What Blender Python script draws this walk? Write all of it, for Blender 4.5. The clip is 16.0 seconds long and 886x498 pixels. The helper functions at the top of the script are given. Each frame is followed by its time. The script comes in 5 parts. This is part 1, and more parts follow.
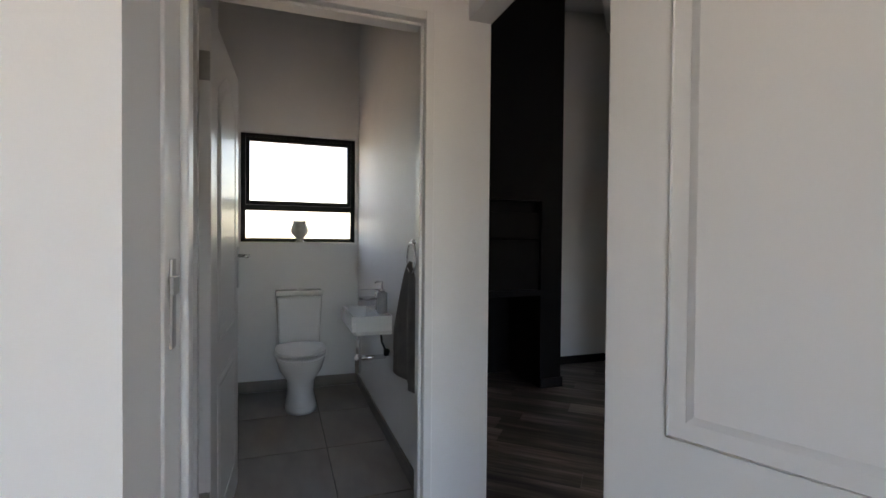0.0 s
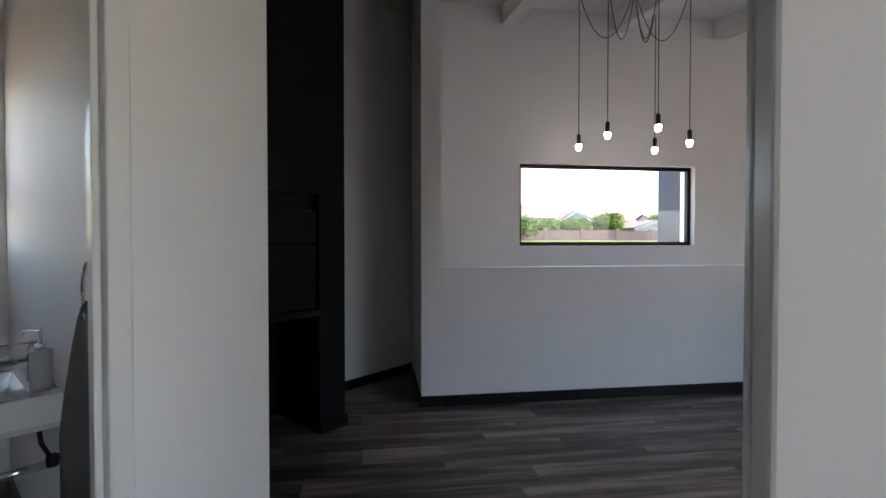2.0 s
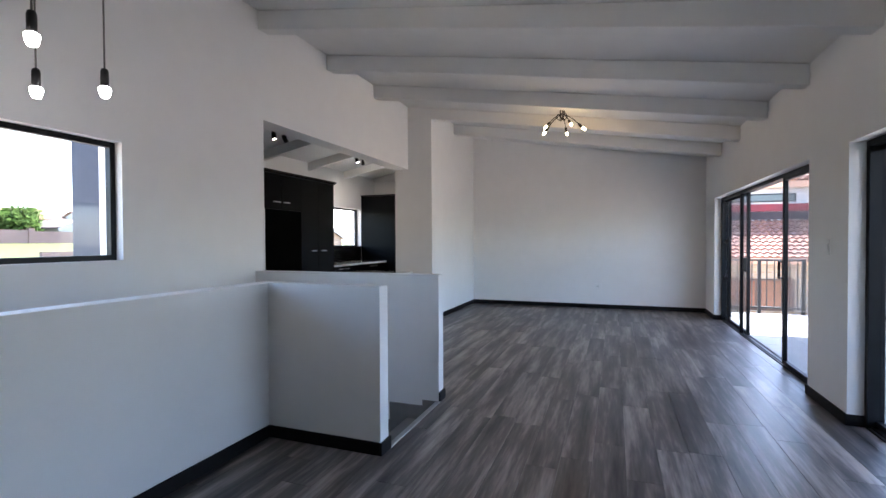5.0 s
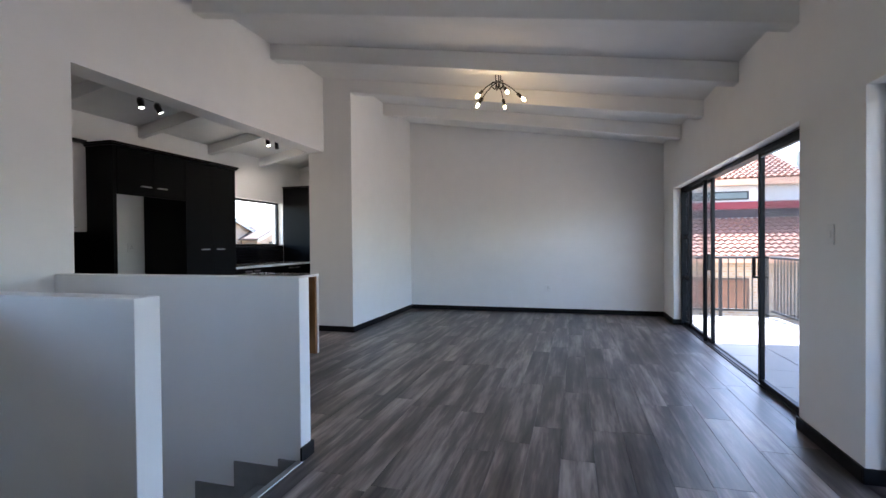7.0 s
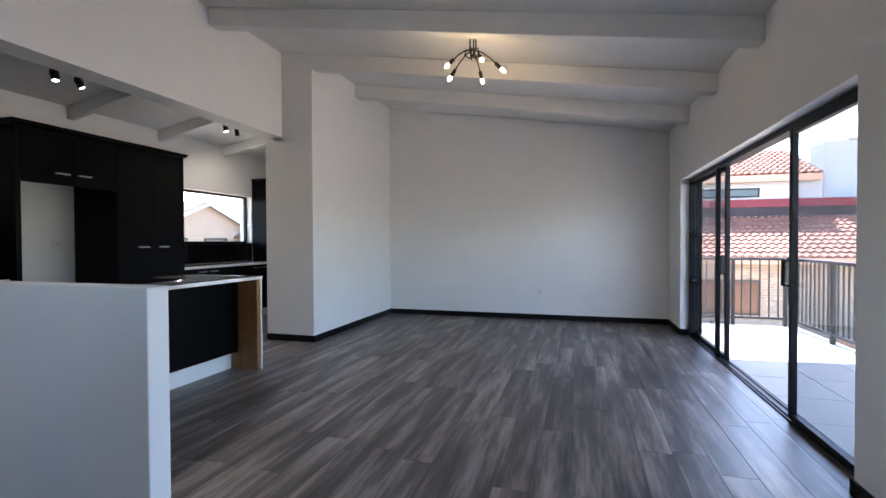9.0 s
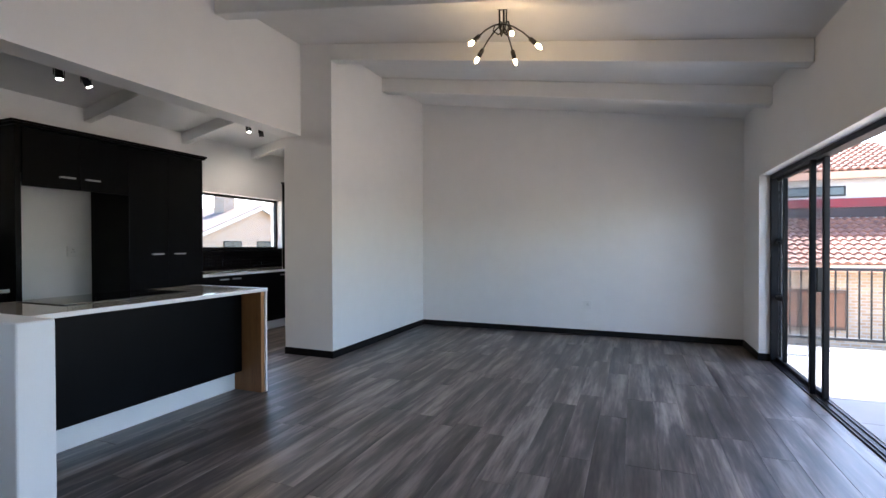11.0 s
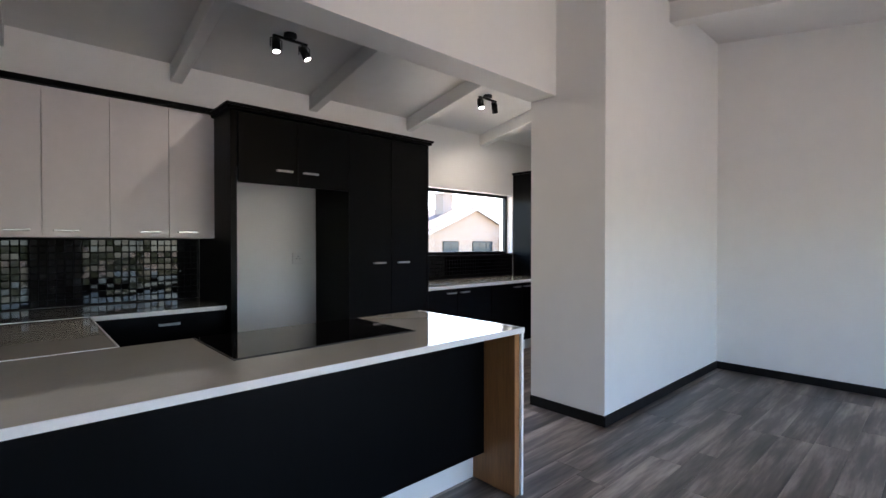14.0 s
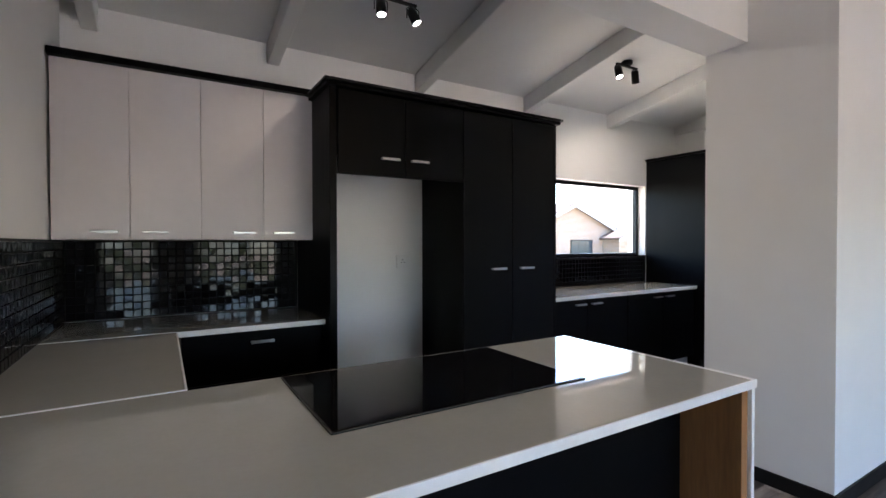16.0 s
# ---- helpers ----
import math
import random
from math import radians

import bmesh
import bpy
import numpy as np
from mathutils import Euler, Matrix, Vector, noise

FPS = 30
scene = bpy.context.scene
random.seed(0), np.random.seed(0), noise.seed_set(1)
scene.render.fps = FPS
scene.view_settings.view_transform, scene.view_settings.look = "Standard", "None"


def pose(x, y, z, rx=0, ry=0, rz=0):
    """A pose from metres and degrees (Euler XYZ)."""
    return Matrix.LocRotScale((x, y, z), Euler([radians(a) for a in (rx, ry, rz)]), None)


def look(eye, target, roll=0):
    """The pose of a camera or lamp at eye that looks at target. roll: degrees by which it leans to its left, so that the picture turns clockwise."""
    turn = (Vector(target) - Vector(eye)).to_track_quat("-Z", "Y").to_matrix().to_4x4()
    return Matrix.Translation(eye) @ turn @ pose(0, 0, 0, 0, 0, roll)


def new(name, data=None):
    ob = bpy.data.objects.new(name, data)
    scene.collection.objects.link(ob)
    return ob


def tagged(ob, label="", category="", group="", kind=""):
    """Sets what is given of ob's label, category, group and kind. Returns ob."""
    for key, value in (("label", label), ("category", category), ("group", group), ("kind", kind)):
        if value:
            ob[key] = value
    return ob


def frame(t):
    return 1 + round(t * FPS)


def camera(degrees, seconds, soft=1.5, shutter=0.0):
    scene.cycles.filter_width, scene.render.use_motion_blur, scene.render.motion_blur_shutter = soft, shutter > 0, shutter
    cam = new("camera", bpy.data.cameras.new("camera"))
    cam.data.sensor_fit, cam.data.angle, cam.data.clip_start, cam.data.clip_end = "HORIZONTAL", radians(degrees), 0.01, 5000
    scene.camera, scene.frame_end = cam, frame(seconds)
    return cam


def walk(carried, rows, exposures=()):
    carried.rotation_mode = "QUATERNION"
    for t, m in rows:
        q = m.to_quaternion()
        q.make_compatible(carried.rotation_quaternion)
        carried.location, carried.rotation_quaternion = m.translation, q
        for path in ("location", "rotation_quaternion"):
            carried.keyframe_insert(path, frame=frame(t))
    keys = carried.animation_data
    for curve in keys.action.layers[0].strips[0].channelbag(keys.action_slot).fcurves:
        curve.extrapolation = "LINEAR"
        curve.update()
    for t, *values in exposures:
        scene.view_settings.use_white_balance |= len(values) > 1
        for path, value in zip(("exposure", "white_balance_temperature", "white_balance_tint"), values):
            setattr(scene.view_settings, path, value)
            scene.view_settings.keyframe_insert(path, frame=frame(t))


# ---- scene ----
cam = camera(87.4, 16.0)
EXPOSURES = [(0.0, 3.02, 7150, 19), (1.0, 3.22, 7150, 19), (2.0, 3.0, 6700, 17), (2.5, 3.3, 6300, 15), (3.0, 3.34, 6050, 15), (4.0, 3.4, 6050, 15), (5.0, 3.42, 6050, 15), (8.0, 3.3, 6050, 14), (11.0, 3.3, 6150, 14), (12.5, 3.3, 6150, 14), (13.5, 3.47, 6200, 15), (16.0, 3.7, 6150, 15)]
PATH = [
    (0, (2.371, 1.825, 1.232), (1.63, 3.682, 1.201), 0.5),
    (0.5, (2.316, 1.932, 1.224), (1.667, 3.824, 1.199), 0.6),
    (1, (2.237, 2.131, 1.205), (1.781, 4.075, 1.19), 0.5),
    (1.5, (2.153, 2.404, 1.243), (2.004, 4.396, 1.211), 0.1),
    (2, (2.076, 2.637, 1.275), (2.352, 4.618, 1.241), -0.0),
    (2.5, (2.073, 2.945, 1.307), (2.76, 4.823, 1.271), 0.1),
    (3, (2.19, 3.277, 1.341), (3.266, 4.963, 1.299), 0.2),
    (3.5, (2.376, 3.509, 1.374), (3.829, 4.883, 1.333), 0.1),
    (4, (2.613, 3.723, 1.391), (4.328, 4.752, 1.352), -0.1),
    (4.5, (2.863, 3.86, 1.368), (4.692, 4.669, 1.331), -0.2),
    (5, (3.131, 3.915, 1.353), (5.007, 4.609, 1.319), -0.3),
    (7.5, (4.719, 3.713, 1.25), (6.644, 4.256, 1.223), -0.5),
    (8, (4.978, 3.665, 1.248), (6.902, 4.211, 1.218), -0.4),
    (8.5, (5.162, 3.632, 1.245), (7.084, 4.184, 1.214), -0.3),
    (11, (5.984, 3.606, 1.299), (7.832, 4.37, 1.28), -0.2),
    (11.5, (6.273, 3.712, 1.291), (8.073, 4.583, 1.278), -0.1),
    (12, (6.52, 3.901, 1.321), (8.261, 4.886, 1.302), -0.1),
    (12.5, (6.775, 4.147, 1.341), (8.429, 5.271, 1.321), -0.1),
    (13, (6.939, 4.45, 1.38), (8.506, 5.692, 1.357), 0.1),
    (13.5, (7.065, 4.774, 1.382), (8.528, 6.138, 1.361), 0.2),
    (14, (7.157, 5.055, 1.375), (8.506, 6.532, 1.354), 0.0),
    (14.5, (7.234, 5.307, 1.391), (8.487, 6.865, 1.368), 0.0),
    (15, (7.296, 5.507, 1.393), (8.467, 7.128, 1.369), 0.1),
    (15.5, (7.364, 5.681, 1.398), (8.455, 7.357, 1.372), -0.1),
    (16, (7.414, 5.808, 1.4), (8.451, 7.518, 1.373), -0.1),
]
walk(cam, [(t, look(eye, target, roll)) for t, eye, target, roll in PATH], exposures=EXPOSURES)

# ---- world and sun ----
world = bpy.data.worlds.new("sky")
scene.world = world
world.use_nodes = True
SUN_EL, SUN_AZ = 58.0, 88.0  # azimuth from +y towards +x
wn = world.node_tree.nodes
sky = wn.new("ShaderNodeTexSky")
sky.sky_type, sky.sun_disc = "NISHITA", False
sky.sun_elevation, sky.sun_rotation = radians(SUN_EL), radians(SUN_AZ)
wn["Background"].inputs["Strength"].default_value = 0.15
world.node_tree.links.new(sky.outputs[0], wn["Background"].inputs["Color"])
sun = new("sun", bpy.data.lights.new("sun", "SUN"))
sun.data.energy, sun.data.angle, sun.data.color = 3.2, radians(0.5), (1.0, 0.96, 0.9)
_el, _az = radians(SUN_EL), radians(SUN_AZ)
sun.matrix_world = look((0, 0, 0), (-math.cos(_el) * math.sin(_az), -math.cos(_el) * math.cos(_az), -math.sin(_el)))


# lamps that burn in the rooms: kitchen spotlights and the warm ceiling lamp
for x, y, z, aim in ((8.616, 8.533, 2.822, (-0.05, -0.25, -1)), (8.878, 8.527, 2.828, (0.35, -0.35, -1)), (10.877, 8.50, 2.833, (-0.1, -0.35, -1)), (11.148, 8.546, 2.836, (0.4, 0.2, -1))):
    lamp = new("spot_beam", bpy.data.lights.new("spot_beam", "SPOT"))
    lamp.data.energy, lamp.data.spot_size, lamp.data.spot_blend, lamp.data.shadow_soft_size, lamp.data.color = 2.7, radians(140), 0.7, 0.03, (1.0, 0.86, 0.68)
    lamp.matrix_world = look((x, y, z), (x + aim[0], y + aim[1], z + aim[2]))
glow = new("ceiling_lamp_glow", bpy.data.lights.new("ceiling_lamp_glow", "POINT"))
glow.data.energy, glow.data.shadow_soft_size, glow.data.color = 0.35, 0.1, (1.0, 0.62, 0.28)
glow.location = (9.60, 4.58, 2.86)


# ---- materials ----
def mat(name, color, rough=0.5, metal=0.0, vary=0.0, scale=6.0, bump=0.0, bump_scale=60.0, rand=0.0, coat=0.0, stretch=(1, 1, 1), spec=0.5, emit=None, power=0.0):
    """A Principled material with two scales of noise in colour and roughness, fine relief, and a random tone per object."""
    m = bpy.data.materials.new(name)
    m.use_nodes = True
    nt, n, l = m.node_tree, m.node_tree.nodes, m.node_tree.links
    b = n["Principled BSDF"]
    b.inputs["Base Color"].default_value = (*color, 1)
    b.inputs["Roughness"].default_value = rough
    b.inputs["Metallic"].default_value = metal
    b.inputs["Coat Weight"].default_value = coat
    b.inputs["Specular IOR Level"].default_value = spec
    if emit:
        b.inputs["Emission Color"].default_value = (*emit, 1)
        b.inputs["Emission Strength"].default_value = power
    if vary or bump or rand:
        tc = n.new("ShaderNodeTexCoord")
        mp = n.new("ShaderNodeMapping")
        mp.inputs["Scale"].default_value = stretch
        l.new(tc.outputs["Object"], mp.inputs["Vector"])
    if vary or rand:
        big = n.new("ShaderNodeTexNoise")
        big.inputs["Scale"].default_value, big.inputs["Detail"].default_value = scale * 0.15, 3
        fine = n.new("ShaderNodeTexNoise")
        fine.inputs["Scale"].default_value, fine.inputs["Detail"].default_value = scale, 5
        l.new(mp.outputs[0], big.inputs["Vector"]), l.new(mp.outputs[0], fine.inputs["Vector"])
        add = n.new("ShaderNodeMath")
        add.operation = "ADD"
        l.new(big.outputs["Fac"], add.inputs[0]), l.new(fine.outputs["Fac"], add.inputs[1])
        rng = n.new("ShaderNodeMapRange")
        rng.inputs["From Min"].default_value, rng.inputs["From Max"].default_value = 0.74, 1.28
        rng.inputs["To Min"].default_value, rng.inputs["To Max"].default_value = 1 - vary, 1 + vary
        l.new(add.outputs[0], rng.inputs["Value"])
        tone = rng.outputs[0]
        if rand:
            info = n.new("ShaderNodeObjectInfo")
            r2 = n.new("ShaderNodeMapRange")
            r2.inputs["To Min"].default_value, r2.inputs["To Max"].default_value = 1 - rand, 1 + rand
            l.new(info.outputs["Random"], r2.inputs["Value"])
            mul = n.new("ShaderNodeMath")
            mul.operation = "MULTIPLY"
            l.new(tone, mul.inputs[0]), l.new(r2.outputs[0], mul.inputs[1])
            tone = mul.outputs[0]
        vm = n.new("ShaderNodeVectorMath")
        vm.operation = "SCALE"
        vm.inputs[0].default_value = color
        l.new(tone, vm.inputs["Scale"])
        l.new(vm.outputs[0], b.inputs["Base Color"])
        rr = n.new("ShaderNodeMapRange")
        rr.inputs["To Min"].default_value, rr.inputs["To Max"].default_value = rough * 0.85, min(1.0, rough * 1.15)
        l.new(fine.outputs["Fac"], rr.inputs["Value"])
        l.new(rr.outputs[0], b.inputs["Roughness"])
    if bump:
        bn = n.new("ShaderNodeTexNoise")
        bn.inputs["Scale"].default_value, bn.inputs["Detail"].default_value = bump_scale, 4
        l.new(mp.outputs[0], bn.inputs["Vector"])
        bp = n.new("ShaderNodeBump")
        bp.inputs["Strength"].default_value, bp.inputs["Distance"].default_value = bump, 0.004
        l.new(bn.outputs["Fac"], bp.inputs["Height"])
        l.new(bp.outputs[0], b.inputs["Normal"])
    return m


def plank_material():
    """Grey-brown oak vinyl: a tone per plank, long streaks along x and fine grain."""
    m = bpy.data.materials.new("plank_vinyl")
    m.use_nodes = True
    n, l = m.node_tree.nodes, m.node_tree.links
    b = n["Principled BSDF"]
    tc, info, mp = n.new("ShaderNodeTexCoord"), n.new("ShaderNodeObjectInfo"), n.new("ShaderNodeMapping")
    mp.inputs["Scale"].default_value = (0.6, 6.0, 1.0)
    off = n.new("ShaderNodeVectorMath")
    off.operation = "MULTIPLY_ADD"
    off.inputs[1].default_value = (37.0, 19.0, 11.0)
    rnd = n.new("ShaderNodeCombineXYZ")
    for k in range(3):
        l.new(info.outputs["Random"], rnd.inputs[k])
    l.new(rnd.outputs[0], off.inputs[0])
    l.new(tc.outputs["Object"], mp.inputs["Vector"])
    l.new(mp.outputs[0], off.inputs[2])
    streak, grain, cloud = n.new("ShaderNodeTexNoise"), n.new("ShaderNodeTexNoise"), n.new("ShaderNodeTexNoise")
    for node, sc, det in ((streak, 1.6, 4), (grain, 9.0, 6), (cloud, 0.55, 2)):
        node.inputs["Scale"].default_value, node.inputs["Detail"].default_value = sc, det
        l.new(off.outputs[0], node.inputs["Vector"])
    mixf = n.new("ShaderNodeMath")
    mixf.operation = "MULTIPLY_ADD"
    mixf.inputs[1].default_value = 0.35
    l.new(grain.outputs["Fac"], mixf.inputs[0])
    l.new(streak.outputs["Fac"], mixf.inputs[2])
    ramp = n.new("ShaderNodeValToRGB")
    ramp.color_ramp.elements[0].position, ramp.color_ramp.elements[0].color = 0.46, (0.022, 0.018, 0.018, 1)
    ramp.color_ramp.elements[1].position, ramp.color_ramp.elements[1].color = 0.90, (0.36, 0.305, 0.27, 1)
    mid = ramp.color_ramp.elements.new(0.66)
    mid.color = (0.110, 0.091, 0.083, 1)
    l.new(mixf.outputs[0], ramp.inputs["Fac"])
    tone = n.new("ShaderNodeMapRange")
    tone.inputs["To Min"].default_value, tone.inputs["To Max"].default_value = 0.80, 1.22
    l.new(info.outputs["Random"], tone.inputs["Value"])
    vm = n.new("ShaderNodeVectorMath")
    vm.operation = "SCALE"
    l.new(ramp.outputs["Color"], vm.inputs[0])
    l.new(tone.outputs[0], vm.inputs["Scale"])
    l.new(vm.outputs[0], b.inputs["Base Color"])
    rr = n.new("ShaderNodeMapRange")
    rr.inputs["To Min"].default_value, rr.inputs["To Max"].default_value = 0.30, 0.44
    l.new(grain.outputs["Fac"], rr.inputs["Value"])
    l.new(rr.outputs[0], b.inputs["Roughness"])
    bp = n.new("ShaderNodeBump")
    bp.inputs["Strength"].default_value, bp.inputs["Distance"].default_value = 0.12, 0.001
    l.new(grain.outputs["Fac"], bp.inputs["Height"])
    l.new(bp.outputs[0], b.inputs["Normal"])
    return m


def glass_material(name="clear_glass", tint=(0.97, 0.985, 0.98)):
    m = bpy.data.materials.new(name)
    m.use_nodes = True
    n, l = m.node_tree.nodes, m.node_tree.links
    n.remove(n["Principled BSDF"])
    tr, gl, mx, fr = n.new("ShaderNodeBsdfTransparent"), n.new("ShaderNodeBsdfGlossy"), n.new("ShaderNodeMixShader"), n.new("ShaderNodeLayerWeight")
    tr.inputs["Color"].default_value = (*tint, 1)
    gl.inputs["Roughness"].default_value = 0.01
    pw, sc = n.new("ShaderNodeMath"), n.new("ShaderNodeMath")
    pw.operation, sc.operation = "POWER", "MULTIPLY_ADD"
    pw.inputs[1].default_value, sc.inputs[1].default_value, sc.inputs[2].default_value = 4.0, 0.6, 0.025
    l.new(fr.outputs["Facing"], pw.inputs[0]), l.new(pw.outputs[0], sc.inputs[0])
    l.new(sc.outputs[0], mx.inputs[0]), l.new(tr.outputs[0], mx.inputs[1]), l.new(gl.outputs[0], mx.inputs[2])
    l.new(mx.outputs[0], n["Material Output"].inputs["Surface"])
    return m


def frosted_material():
    m = bpy.data.materials.new("frosted_glass")
    m.use_nodes = True
    n, l = m.node_tree.nodes, m.node_tree.links
    n.remove(n["Principled BSDF"])
    rf, tl, mx = n.new("ShaderNodeBsdfRefraction"), n.new("ShaderNodeBsdfTranslucent"), n.new("ShaderNodeMixShader")
    rf.inputs["Color"].default_value = (0.95, 0.90, 0.83, 1)
    rf.inputs["Roughness"].default_value, rf.inputs["IOR"].default_value = 0.38, 1.2
    tl.inputs["Color"].default_value = (0.95, 0.92, 0.86, 1)
    mx.inputs[0].default_value = 0.06
    l.new(rf.outputs[0], mx.inputs[1]), l.new(tl.outputs[0], mx.inputs[2])
    l.new(mx.outputs[0], n["Material Output"].inputs["Surface"])
    return m


def brick_material(name, one, two):
    m = bpy.data.materials.new(name)
    m.use_nodes = True
    n, l = m.node_tree.nodes, m.node_tree.links
    tc, br, mp = n.new("ShaderNodeTexCoord"), n.new("ShaderNodeTexBrick"), n.new("ShaderNodeMapping")
    mp.inputs["Rotation"].default_value = (radians(90), 0, 0)
    add = n.new("ShaderNodeVectorMath")
    sep, com = n.new("ShaderNodeSeparateXYZ"), n.new("ShaderNodeCombineXYZ")
    s2 = n.new("ShaderNodeMath")
    l.new(tc.outputs["Object"], sep.inputs[0])
    l.new(sep.outputs["X"], s2.inputs[0]), l.new(sep.outputs["Y"], s2.inputs[1])
    l.new(s2.outputs[0], com.inputs["X"]), l.new(sep.outputs["Z"], com.inputs["Y"])
    l.new(com.outputs[0], br.inputs["Vector"])
    br.inputs["Scale"].default_value = 1.0
    br.inputs["Brick Width"].default_value, br.inputs["Row Height"].default_value, br.inputs["Mortar Size"].default_value = 0.23, 0.086, 0.012
    br.inputs["Color1"].default_value, br.inputs["Color2"].default_value = (*one, 1), (*two, 1)
    br.inputs["Mortar"].default_value = (0.33, 0.31, 0.28, 1)
    l.new(br.outputs["Color"], n["Principled BSDF"].inputs["Base Color"])
    n["Principled BSDF"].inputs["Roughness"].default_value = 0.9
    n.remove(mp), n.remove(add)
    return m


PAINT = mat("white_wall_paint", (0.78, 0.775, 0.765), 0.62, vary=0.02, scale=5, bump=0.05, bump_scale=140)
CEIL = mat("white_ceiling_paint", (0.76, 0.755, 0.74), 0.75, vary=0.03, scale=4, bump=0.05, bump_scale=90)
GLOSSW = mat("white_enamel", (0.74, 0.735, 0.725), 0.32)
BLACKPAINT = mat("black_wall_paint", (0.008, 0.0085, 0.0095), 0.55, vary=0.15, scale=6, bump=0.03, bump_scale=120, spec=0.12)
SOOT = mat("soot_black_steel", (0.006, 0.006, 0.006), 0.6, vary=0.3, scale=9, spec=0.15)
SKIRT = mat("black_skirting", (0.007, 0.007, 0.008), 0.5, vary=0.2, scale=12, spec=0.2)
PLANK = plank_material()
SUBFLOOR = mat("dark_screed", (0.02, 0.018, 0.017), 0.8, vary=0.2)
BLACKWOOD = mat("black_melamine", (0.0018, 0.0020, 0.0027), 0.36, vary=0.2, scale=30, bump=0.02, bump_scale=200, stretch=(1, 1, 0.1), spec=0.07)
GREYDOOR = mat("pale_grey_melamine", (0.60, 0.56, 0.56), 0.45, vary=0.02, scale=20)
# one quartz in two tones: top greyed for its reflections, edges brightened
QUARTZ = mat("quartz_greyed_top", (0.35, 0.342, 0.312), 0.04, vary=0.025, scale=60, coat=0.3)
QUARTZBRIGHT = mat("quartz_brightened_edge", (0.8, 0.8, 0.8), 0.2, vary=0.02, scale=50)
OAK = mat("light_oak_veneer", (0.27, 0.125, 0.045), 0.45, vary=0.2, scale=14, stretch=(6, 6, 0.6), bump=0.03, bump_scale=50)
HOBGLASS = mat("black_hob_glass", (0.004, 0.004, 0.005), 0.04, spec=0.6)
STEEL = mat("brushed_steel", (0.46, 0.455, 0.45), 0.32, 1.0, vary=0.05, scale=80)
CHROME = mat("chrome", (0.75, 0.75, 0.76), 0.09, 1.0)
ALU = mat("charcoal_aluminium", (0.007, 0.008, 0.010), 0.42, 0.0, vary=0.1, scale=30, spec=0.2)
TILEBLACK = mat("black_glass_mosaic", (0.003, 0.003, 0.0045), 0.05, rand=0.5, vary=0.1, scale=40, spec=0.24)
TILEGROUT = mat("pale_tile_grout", (0.13, 0.115, 0.10), 0.85, vary=0.15, scale=40)
GROUT = mat("dark_grout", (0.012, 0.012, 0.013), 0.85, vary=0.2, scale=50)
TILE = mat("grey_porcelain_tile", (0.27, 0.235, 0.20), 0.35, vary=0.22, scale=7, rand=0.06, stretch=(1, 0.4, 1))
TILESKIRT = mat("grey_tile_skirting", (0.18, 0.155, 0.13), 0.4, vary=0.2, scale=8)
CERAMIC = mat("white_ceramic", (0.78, 0.77, 0.75), 0.08, vary=0.01, coat=0.4)
PLASTICW = mat("white_plastic", (0.75, 0.75, 0.74), 0.35, vary=0.02)
TOWEL = mat("grey_towel", (0.33, 0.30, 0.275), 0.95, vary=0.12, scale=90, bump=0.8, bump_scale=220)
VASE = mat("grey_glazed_vase", (0.52, 0.50, 0.44), 0.22, vary=0.15, scale=30)
BLACKMETAL = mat("black_metal", (0.01, 0.01, 0.01), 0.4, 0.3, vary=0.1, scale=40)
CORD = mat("grey_fabric_cord", (0.14, 0.135, 0.13), 0.8, vary=0.2, scale=200)
BULB = mat("lit_bulb_glass", (0.9, 0.9, 0.88), 0.3, emit=(1.0, 0.95, 0.86), power=3.5)
BULBWARM = mat("lit_warm_bulb_glass", (0.9, 0.85, 0.75), 0.3, emit=(1.0, 0.72, 0.36), power=9.0)
GLASS = glass_material()
GLASSTINT = glass_material("tinted_glass", (0.86, 0.88, 0.90))
FROST = frosted_material()
# bright sandy tone chosen so the hidden ground throws warm light up
BOUNCEPAVER = mat("warm_bounce_paving", (0.50, 0.40, 0.285), 0.85, vary=0.12, scale=3, bump=0.2, bump_scale=25)
DECK = mat("pale_deck_tile", (0.30, 0.29, 0.275), 0.6, vary=0.08, scale=5, rand=0.04)
RAILMETAL = mat("charcoal_rail_paint", (0.012, 0.011, 0.011), 0.45, vary=0.1, scale=30)
PLASTERW = mat("exterior_white_plaster", (0.40, 0.385, 0.37), 0.9, vary=0.06, scale=1.5, bump=0.1)
PLASTERDARK = mat("exterior_charcoal_plaster", (0.035, 0.04, 0.055), 0.85, vary=0.1, scale=2, bump=0.1)
PLASTERPEACH = mat("peach_plaster_fascia", (0.52, 0.3, 0.2), 0.8, vary=0.08, scale=2)
REDPAINT = mat("red_fascia_paint", (0.16, 0.008, 0.014), 0.6, vary=0.1, scale=3)
ROOFTILE = mat("terracotta_roof_tile", (0.235, 0.11, 0.075), 0.85, vary=0.3, scale=4)
# roof tile with the shade under the fascia put into its colour
ROOFSHADE = mat("shaded_roof_tile", (0.035, 0.024, 0.024), 0.85, vary=0.3, scale=6)
ROOFGREY = mat("grey_brown_roof_tile", (0.10, 0.068, 0.055), 0.85, vary=0.2, scale=3)
BRICK = brick_material("cream_face_brick", (0.30, 0.20, 0.125), (0.40, 0.29, 0.19))
BRICKPINK = brick_material("pink_face_brick", (0.23, 0.14, 0.09), (0.31, 0.20, 0.13))
FENCEM = mat("pink_brown_garden_wall", (0.24, 0.15, 0.12), 0.9, vary=0.15, scale=1.5)
GRASS = mat("lawn_grass", (0.060, 0.065, 0.007), 0.95, vary=0.3, scale=1.2, bump=0.5, bump_scale=30)
